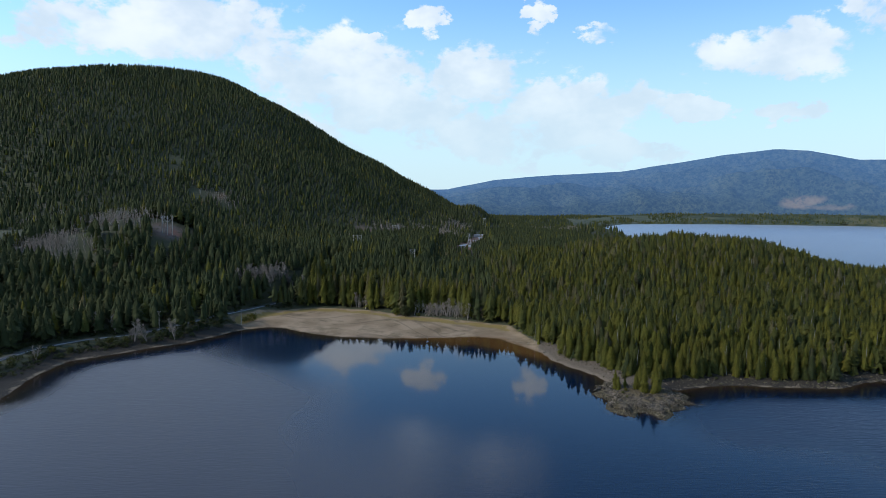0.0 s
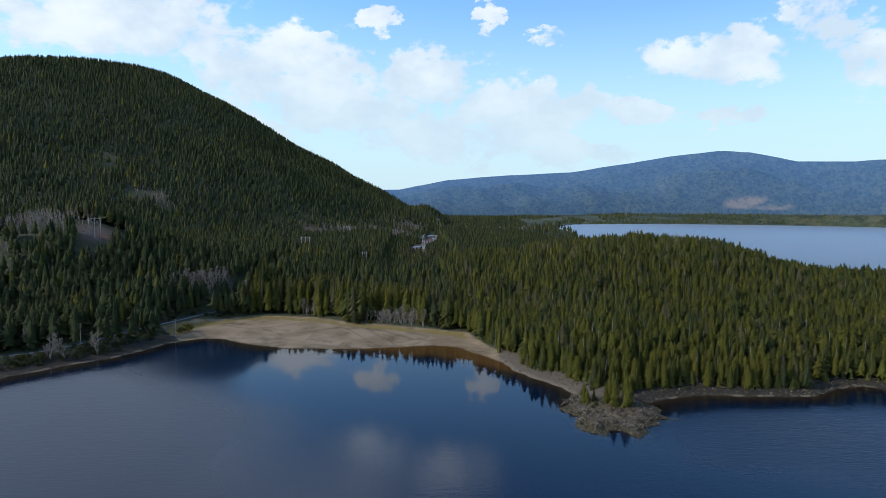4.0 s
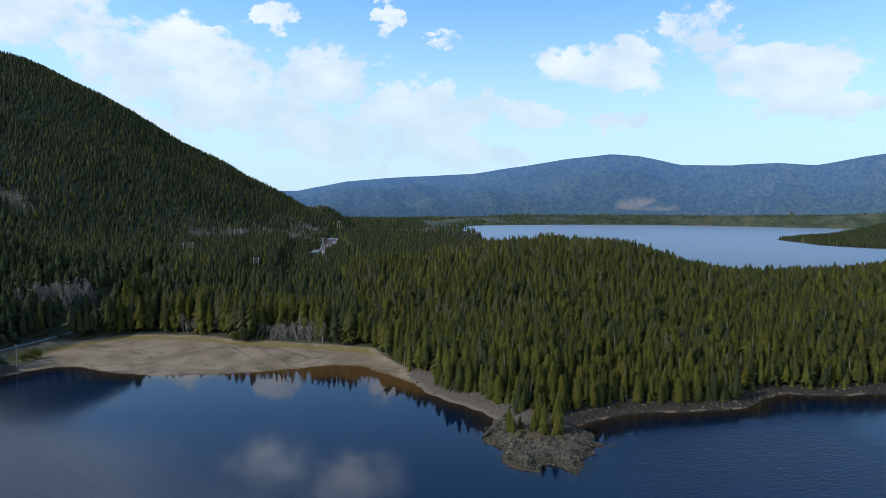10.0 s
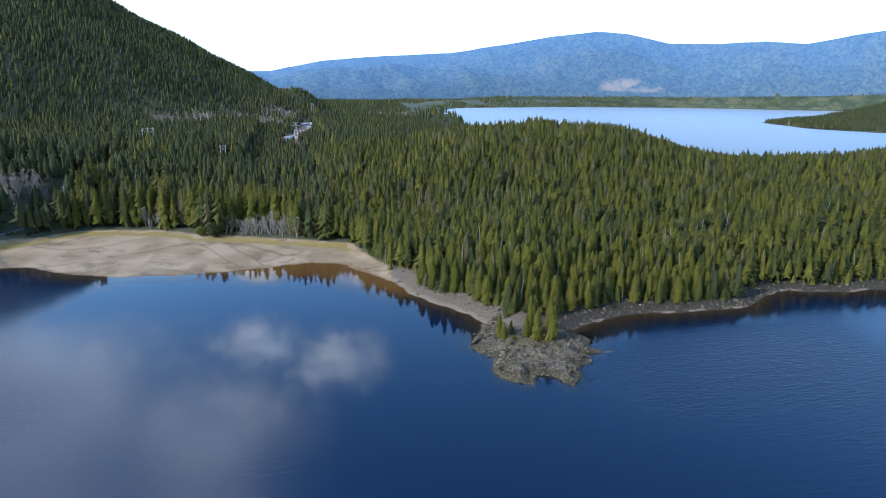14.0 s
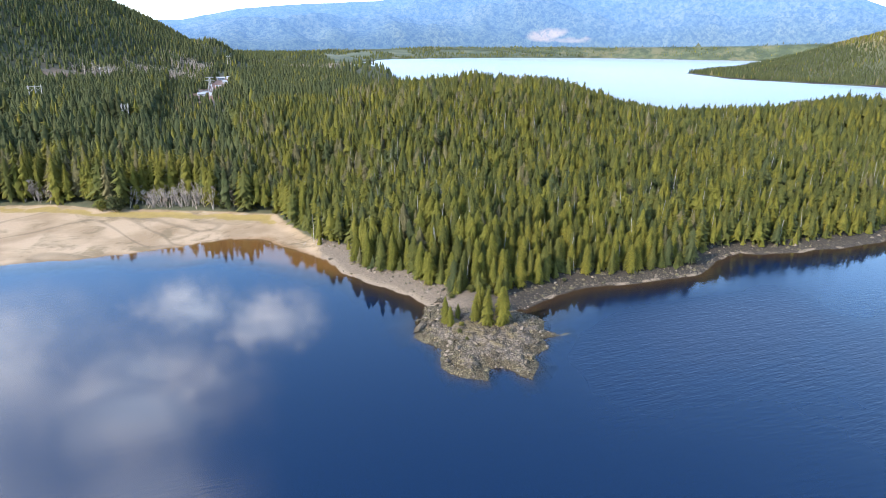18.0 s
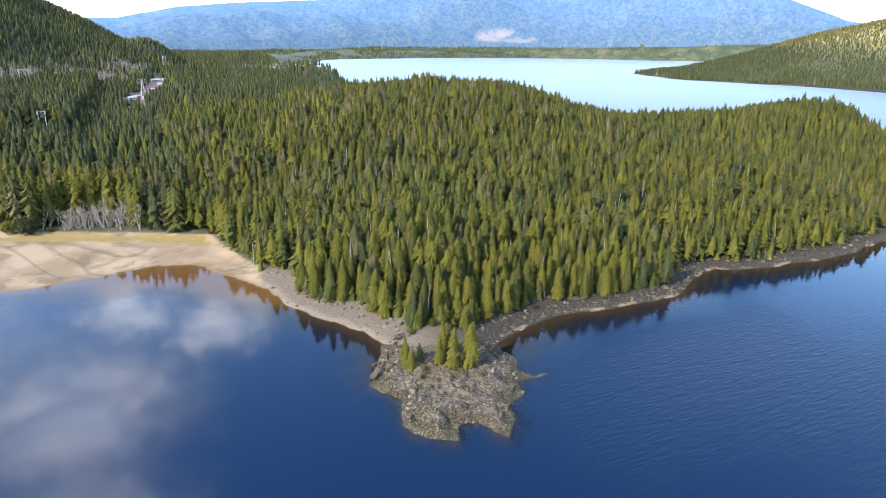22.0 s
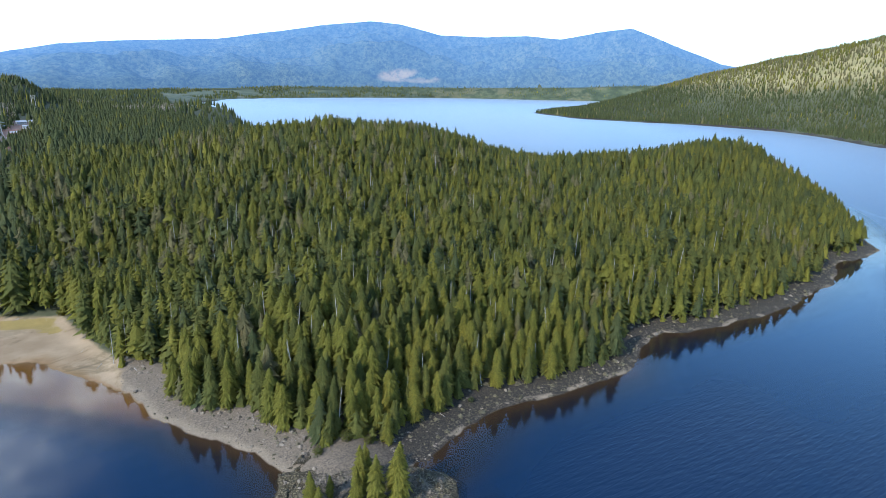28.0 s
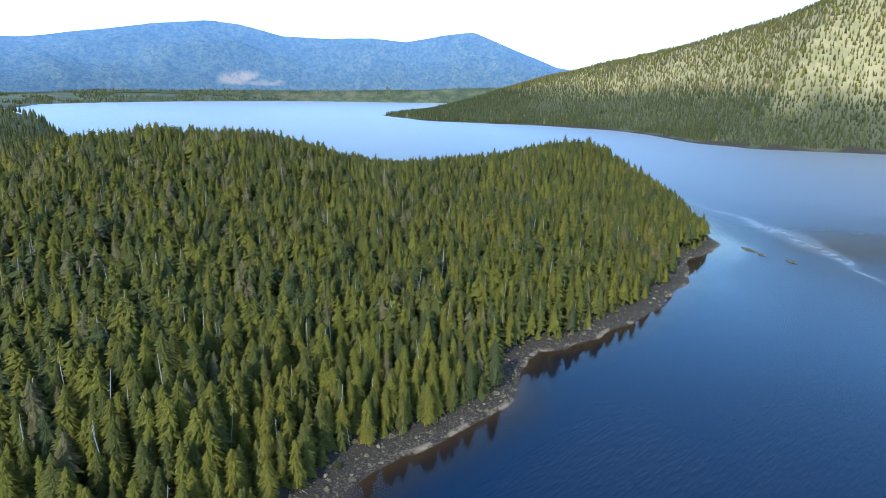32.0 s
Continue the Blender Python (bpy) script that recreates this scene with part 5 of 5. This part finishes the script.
alders = [mesh_from("bare_alder", *alder_mesh(800 + k), None, [TWIG], None, False) for k in range(4)]
ALDER_SPOTS = [(-200, 604, 13, 14), (-186, 620, 13, 16), (-172, 638, 11, 10), (-148, 622, 10, 6), (-222, 433, 8, 5), (-197, 452, 8, 5), (-262, 440, 9, 3), (-268, 382, 10, 5),
               (-20, 561, 14, 34), (-2, 555, 14, 34), (18, 546, 9, 6), (-100, 600, 14, 7), (-85, 596, 10, 5), (60, 520, 6, 2)]
bare_trunks = [mesh_from("bare_alder", *alder_mesh(840 + k, 3, 6, 1), None, [TWIG], None, False) for k in range(4)]
for ax_, ay_, rad, count in ALDER_SPOTS:
    for _ in range(count):
        x, y = ax_ + g.normal() * rad * 0.6, ay_ + g.normal() * rad * 0.35
        if lookup(DM2, x, y)[0] > -3 or lookup(D2, x, y)[0] < 7 or float(from_line(ROAD, np.array([x]), np.array([y]))[0]) < 6:
            continue
        h = g.uniform(8, 17)
        lean = 13 if count > 30 else 9
        ob = new("bare_alder", (bare_trunks if count > 30 else alders)[int(g.integers(0, 4))])
        ob.matrix_basis = pose(x, y, ground_z(x, y) - 0.2, g.normal() * lean, g.normal() * lean, g.random() * 360) @ Matrix.Diagonal((h, h, h, 1))
        tagged(ob, "leafless grey-brown alder with fine twigs", "tree", "leafless alders behind the shore")

# leafless groves on the hillsides, too many to count
thin = [alder_mesh(820 + k, 2, 4, 1) for k in range(3)]
gxs, gys = [], []
for cx_, cy_, sx_, sy_, count in ((-385, 580, 48, 24, 260), (-350, 640, 46, 20, 150), (-520, 830, 60, 40, 100), (-90, 1155, 50, 24, 190), (-38, 1232, 40, 26, 160), (0, 1340, 36, 46, 150), (226, 1627, 34, 20, 50), (285, 1588, 30, 18, 40), (165, 1950, 45, 30, 50), (-180, 1000, 40, 25, 50), (-390, 1045, 35, 25, 40)):
    gxs.append(cx_ + g.normal(size=count) * sx_ * 0.6)
    gys.append(cy_ + g.normal(size=count) * sy_ * 0.6)
gxs, gys = np.concatenate(gxs), np.concatenate(gys)
gz, _ = land(gxs, gys)
v, f, t = scatter(thin, gxs, gys, gz - 0.2, g.uniform(10, 16, len(gxs)), np.full(len(gxs), 1.0), g.integers(0, 3, len(gxs)), g.random(len(gxs)), 86)
tagged(new("alder_grove", mesh_from("alder_grove", v, f, t, [TWIG], None, False)), "grey leafless alder groves on the slope", "forest", kind="stuff")


def shrub_arrays(seed, count=420, leaf=0.055):
    """A rounded shrub of many small leaf clumps, 1 m high."""
    gg = np.random.default_rng(seed)
    c = gg.normal(size=(count, 3))
    c = c / np.linalg.norm(c, axis=1)[:, None] * gg.uniform(0.22, 0.52, (count, 1)) * (1, 1, 0.95) + (0, 0, 0.48)
    c[:, 2] = np.maximum(c[:, 2], 0.02)
    o = gg.normal(size=(count, 3, 3)) * leaf
    lean = np.repeat((c - (0, 0, 0.3)) / np.linalg.norm(c - (0, 0, 0.3), axis=1)[:, None], 3, axis=0)
    return (c[:, None] + o).reshape(-1, 3), np.arange(count * 3).reshape(-1, 3), lean


def shrub_mesh(seed, mat):
    v, f, lean = shrub_arrays(seed)
    return mesh_from("shrub", v, f, {"puff": lean}, [mat], None, False)


shrubs = [shrub_mesh(900, SPRUCE), shrub_mesh(901, HEMLOCK), shrub_mesh(902, CEDAR)]
for x, y, h in ((-41, 562, 12), (-49, 566, 8), (-172, 533, 9), (-176, 528, 6), (95, 334, 2.0), (98, 339, 2.2), (96, 329, 1.6), (101, 350, 2.4), (-30, 562, 4), (20, 545, 4), (50, 526, 4), (-120, 606, 5), (-228, 430, 4), (-212, 462, 4),
                (-236, 424, 5), (-205, 470, 3), (-200, 500, 4), (-250, 402, 4), (-258, 380, 5), (-190, 545, 3), (-262, 362, 5), (-262, 350, 6), (-258, 395, 5), (-247, 415, 4), (-240, 418, 5), (-225, 445, 5), (-218, 452, 4), (-204, 486, 5), (-208, 478, 4), (-196, 515, 4), (-196, 505, 3), (70, 462, 3), (66, 486, 4), (190, 380, 2.5), (215, 378, 2.5), (300, 392, 2.5), (160, 370, 2.2), (108, 363, 3.5), (113, 366, 4), (118, 362, 3), (104, 366, 3), (121, 366, 3.5), (116, 371, 4), (110, 370, 3.5), (125, 362, 2.6), (112, 359, 2.4)):
    k = int(g.integers(0, 3))
    ob = new("shrub", shrubs[k])
    ob.matrix_basis = pose(x, y, ground_z(x, y) - 0.1, 0, 0, g.random() * 360) @ Matrix.Diagonal((h, h, h * 0.9, 1))
    tagged(ob, ("dense dark green evergreen bush at the shore", "rounded green shrub at the forest edge", "bright yellow-green shrub on the bank")[k], "bush", "bushes along the shore")

# brush on the bank below the road
bx_, by_ = jittered(-285, -150, 290, 620, 3.4, 91)
bd_, bm_ = lookup(D2, bx_, by_), lookup(DM2, bx_, by_)
br_ = from_line(ROAD, bx_, by_)
ok = (bd_ > 7) & (bm_ < -4) & (br_ > 6) & (br_ < 26) & (g.random(len(bx_)) < 0.6)
bx_, by_ = bx_[ok], by_[ok]
tuft = shrub_arrays(930, 46, 0.12)
v, f, t = scatter([tuft], bx_, by_, lookup(Z2, bx_, by_) - 0.2, g.uniform(1.4, 4.2, len(bx_)), np.full(len(bx_), 1.3), np.zeros(len(bx_), int), g.random(len(bx_)), 92)
tagged(new("roadside_brush", mesh_from("roadside_brush", v, f, t, [SPRUCE], None, False)), "dark low brush on the bank below the road", "bushes", kind="stuff")

# driftwood along the tide line
log_mesh = mesh_from("driftwood_log", *merge([spike(7, 0.030, 0.018, 1.0, 0.012, 5, 5), stick((0, 0, 0.55), (0.10, 0.03, 0.72), 0.010, 0.004, 4), stick((0, 0, 0.05), (-0.07, 0.04, -0.02), 0.012, 0.005, 4)]), None, [DEADWOOD])
done = 0
while done < 42:
    x, y = (g.uniform(50, 260), g.uniform(355, 520)) if done < 28 else (g.uniform(-130, 60), g.uniform(520, 600))
    edge = lookup(D2, x, y)[0] if done < 28 else 12 + lookup(DM2, x, y)[0]
    if not (9 < edge < 14) or inside(OUTCROP, np.array([x]), np.array([y]))[0] > -1:
        continue
    done += 1
    s = g.uniform(2, 5.5)
    ob = new("driftwood_log", log_mesh)
    ob.matrix_basis = pose(x, y, ground_z(x, y) + 0.12, 90 + g.normal() * 4, 0, g.random() * 360) @ Matrix.Diagonal((s * 0.9, s * 0.9, s, 1))
    tagged(ob, "bleached driftwood log lying on the shingle", "log", "driftwood logs")


# ---- road, rail and lines ----
def line_points(points, step):
    p = np.array(points, float)
    out = []
    for a, b in zip(p[:-1], p[1:]):
        k = max(1, int(np.hypot(*(b - a)) / step))
        out += [a + (b - a) * i / k for i in range(k)]
    out.append(p[-1])
    out = np.array(out)
    for _ in range(6):
        out[1:-1] = (out[:-2] + 2 * out[1:-1] + out[2:]) / 4
    return out


road_line = line_points(ROAD, 4)
tan = np.gradient(road_line, axis=0)
tan /= np.linalg.norm(tan, axis=1)[:, None]
nor = np.stack([tan[:, 1], -tan[:, 0]], 1)
rz = np.array([max(6.3, ground_z(*p) + 0.15) for p in road_line])
for _ in range(12):
    rz[1:-1] = (rz[:-2] + rz[1:-1] + rz[2:]) / 3
bm = bmesh.new()
rows = []
for off, dz in ((-3.6, -0.5), (-3.4, 0.0), (0, 0.06), (3.4, 0.0), (3.6, -0.5)):
    rows.append([bm.verts.new((*(p + nn * off), z + dz)) for p, nn, z in zip(road_line, nor, rz)])
for a, b in zip(rows[:-1], rows[1:]):
    for i in range(len(a) - 1):
        bm.faces.new((a[i], b[i], b[i + 1], a[i + 1]))
me = bpy.data.meshes.new("road")
bm.to_mesh(me)
bm.free()
me.materials.append(ASPHALT)
tagged(new("road", me), "narrow paved shore road", "road", kind="structure")


def rail_strip(points, normals, heights, off, lo, hi, thick):
    bm = bmesh.new()
    rings = []
    for p, nn, z in zip(points, normals, heights):
        a, b = p + nn * off, p + nn * (off + thick)
        c = p + nn * (off + thick * 1.8)
        mid_z = (lo + hi) / 2
        rings.append([bm.verts.new((*a, z + lo)), bm.verts.new((*c, z + (lo + mid_z) / 2)), bm.verts.new((*b, z + mid_z)), bm.verts.new((*c, z + (hi + mid_z) / 2)), bm.verts.new((*a, z + hi))])
    for r, s in zip(rings[:-1], rings[1:]):
        for j in range(4):
            bm.faces.new((r[j], r[j + 1], s[j + 1], s[j]))
    me = bpy.data.meshes.new("rail")
    bm.to_mesh(me)
    bm.free()
    me.materials.append(STEEL)
    return me


sel = slice(24, len(road_line) - 16)
guard = new("guardrail")
part("rail", rail_strip(road_line[sel], nor[sel], rz[sel], 3.9, 0.35, 0.95, 0.05), guard)
post_me = mesh_from("post", *stick((0, 0, -0.6), (0, 0, 0.9), 0.09, 0.09, 5), None, [POLEWOOD])
for p, nn, z in list(zip(road_line, nor, rz))[24:len(road_line) - 16]:
    q = part("post", post_me, guard)
    q.matrix_basis = pose(*(p + nn * 4.08), z)
tagged(guard, "pale galvanised guardrail along the shore road", "guardrail")


def box_mesh(name, sx, sy, sz, mat, bevel=0.02):
    bm = bmesh.new()
    bmesh.ops.create_cube(bm, size=1.0)
    for v in bm.verts:
        v.co = (v.co.x * sx, v.co.y * sy, (v.co.z + 0.5) * sz)
    bmesh.ops.bevel(bm, geom=bm.edges[:], offset=bevel, segments=1, affect="EDGES")
    me = bpy.data.meshes.new(name)
    bm.to_mesh(me)
    bm.free()
    me.materials.append(mat)
    return me


def utility_pole(x, y, h, text):
    root = new("utility_pole")
    part("pole", mesh_from("pole", *stick((0, 0, -1), (0, 0, h), 0.24, 0.16, 8), None, [POLEWOOD]), root)
    arm = part("crossarm", box_mesh("crossarm", 2.4, 0.14, 0.16, POLEWOOD), root)
    arm.matrix_basis = pose(0, 0.2, h - 0.9)
    for o in (-1.0, 0.0, 1.0):
        ins = part("insulator", mesh_from("insulator", *stick((0, 0, 0), (0, 0, 0.3), 0.07, 0.05, 6), None, [CONCRETE]), root)
        ins.matrix_basis = pose(o, 0.2, h - 0.75)
    root.matrix_basis = pose(x, y, ground_z(x, y), 0, 0, 35)
    tagged(root, text, "utility pole", "utility poles by the road")


utility_pole(-222, 468, 13.5, "weathered wooden utility pole beside the shore road")
utility_pole(-174, 512, 13.5, "weathered wooden utility pole beside the shore road")


def h_frame(x, y, h, legs, turn, text):
    """A transmission structure of two or three wooden poles with a crossarm."""
    root = new("transmission_tower")
    offs = [(-2.3, 2.3), (-4.8, 0.0, 4.8)][legs - 2]
    leg_me = mesh_from("leg", *stick((0, 0, -1), (0, 0, h), 0.34, 0.24, 8), None, [POLEWOOD])
    for o in offs:
        part("leg", leg_me, root).matrix_basis = pose(o, 0, 0)
    wide = (offs[-1] - offs[0]) + 2.4
    part("crossarm", box_mesh("crossarm", wide, 0.35, 0.4, POLEWOOD), root).matrix_basis = pose(0, 0.4, h - 1.6)
    for a, b in zip(offs[:-1], offs[1:]):
        part("brace", mesh_from("brace", *stick((a, 0.2, h - 2), (b, 0.2, h - 7), 0.12, 0.12, 5), None, [POLEWOOD]), root)
        part("brace", mesh_from("brace", *stick((b, 0.2, h - 2), (a, 0.2, h - 7), 0.12, 0.12, 5), None, [POLEWOOD]), root)
    for o in (-wide / 2 + 0.5, 0.0, wide / 2 - 0.5):
        part("insulator", mesh_from("insulator", *stick((o, 0.4, h - 3.4), (o, 0.4, h - 1.5), 0.16, 0.12, 6), None, [CONCRETE]), root)
    root.matrix_basis = pose(x, y, ground_z(x, y), 0, 0, turn)
    tagged(root, text, "power pylon", "power line structures")


h_frame(-289, 632, 19, 3, 12, "three-legged wooden power line structure on a bare knoll")
h_frame(-48, 752, 17, 2, 5, "two-legged wooden power line structure above the trees")
h_frame(-122, 800, 27, 3, 8, "three-legged wooden power line structure above the trees")
h_frame(-100, 1085, 24, 3, 0, "distant three-legged wooden power line structure")
h_frame(66, 1400, 26, 2, 0, "distant two-legged wooden power line structure")


def lattice_tower(x, y, h):
    """A steel lattice pylon with two arms."""
    root = new("lattice_tower")
    corners = [(-1, -1), (1, -1), (1, 1), (-1, 1)]
    levels = [(0, 3.0), (0.3, 2.0), (0.55, 1.2), (0.78, 0.9), (1.0, 0.6)]
    for cx_, cy_ in corners:
        bits = [stick((cx_ * a[1], cy_ * a[1], a[0] * h), (cx_ * b[1], cy_ * b[1], b[0] * h), 0.2, 0.18, 4) for a, b in zip(levels[:-1], levels[1:])]
        part("leg", mesh_from("leg", *merge(bits), None, [STEEL], None, False), root)
    for (h0, w0), (h1, w1) in zip(levels[:-1], levels[1:]):
        for (ax_, ay_), (bx_, by_) in zip(corners, corners[1:] + corners[:1]):
            part("brace", mesh_from("brace", *merge([stick((ax_ * w0, ay_ * w0, h0 * h), (bx_ * w1, by_ * w1, h1 * h), 0.12, 0.12), stick((bx_ * w0, by_ * w0, h0 * h), (ax_ * w1, ay_ * w1, h1 * h), 0.12, 0.12)]), None, [STEEL], None, False), root)
    for u, w in ((0.78, 6.0), (0.97, 5.0)):
        part("arm", mesh_from("arm", *merge([stick((-w, 0, u * h), (w, 0, u * h), 0.2, 0.2, 4), stick((-w, 0, u * h), (0, 0, u * h + 1.6), 0.12, 0.12), stick((w, 0, u * h), (0, 0, u * h + 1.6), 0.12, 0.12)]), None, [STEEL], None, False), root)
    root.matrix_basis = pose(x, y, ground_z(x, y), 0, 0, 10)
    tagged(root, "pale steel lattice pylon at a clearing", "power pylon", "power line structures")


lattice_tower(26, 1046, 19)


def shed(x, y, sx, sy, sz, turn, mat, text):
    """A long low building: walls, pitched roof, a door and windows."""
    root = new("building")
    part("wall", box_mesh("wall", sx, sy, sz, mat, 0.05), root)
    bm = bmesh.new()
    e = 0.5
    pts = [(-sx / 2 - e, -sy / 2 - e, sz + 0.02), (sx / 2 + e, -sy / 2 - e, sz + 0.02), (sx / 2 + e, sy / 2 + e, sz + 0.02), (-sx / 2 - e, sy / 2 + e, sz + 0.02), (-sx / 2 - e, 0, sz + sy * 0.22), (sx / 2 + e, 0, sz + sy * 0.22)]
    vs = [bm.verts.new(p) for p in pts]
    for f_ in ((0, 1, 5, 4), (2, 3, 4, 5), (0, 4, 3), (1, 2, 5), (3, 2, 1, 0)):
        bm.faces.new([vs[i] for i in f_])
    me = bpy.data.meshes.new("roof")
    bm.to_mesh(me)
    bm.free()
    me.materials.append(ROOFING)
    part("roof", me, root)
    part("door", box_mesh("door", sx * 0.16, 0.12, sz * 0.75, ROOFING), root).matrix_basis = pose(-sx * 0.25, -sy / 2 - 0.03, 0)
    for o in (-0.42, -0.08, 0.12, 0.32):
        part("window", box_mesh("window", sx * 0.09, 0.1, sz * 0.25, GLASS), root).matrix_basis = pose(sx * o, -sy / 2 - 0.03, sz * 0.45)
    root.matrix_basis = pose(x, y, ground_z(x, y) - 0.2, 0, 0, turn)
    tagged(root, text, "building", "buildings in the clearing")


shed(14, 984, 8, 6, 3.0, 8, SIDING, "small pale workshop with a grey metal roof")
shed(27, 992, 6, 5, 2.8, -20, SIDING, "small pale cabin with a grey roof in a clearing")
shed(19, 1006, 7, 5, 2.8, 30, RUSTRED, "low red-brown cabin with a metal roof")
shed(35, 1040, 7, 5, 3.0, 15, RUSTRED, "low red-brown house with a metal roof")
shed(38, 1120, 8, 6, 3.2, 4, RUSTRED, "low red-brown house with a metal roof")
shed(52, 1215, 10, 6, 3.4, -8, SIDING, "small pale house at the end of the dirt street")
shed(46, 1270, 12, 7, 3.6, 12, SIDING, "long pale shed at the end of the dirt street")
shed(60, 1285, 9, 6, 3.2, -14, SIDING, "small pale house at the end of the dirt street")
shed(196, 1640, 18, 9, 4.5, 5, SIDING, "long pale warehouse on the headland")
shed(-36, 1166, 18, 6, 3.6, 6, SIDING, "long low pale barn below the mountain")
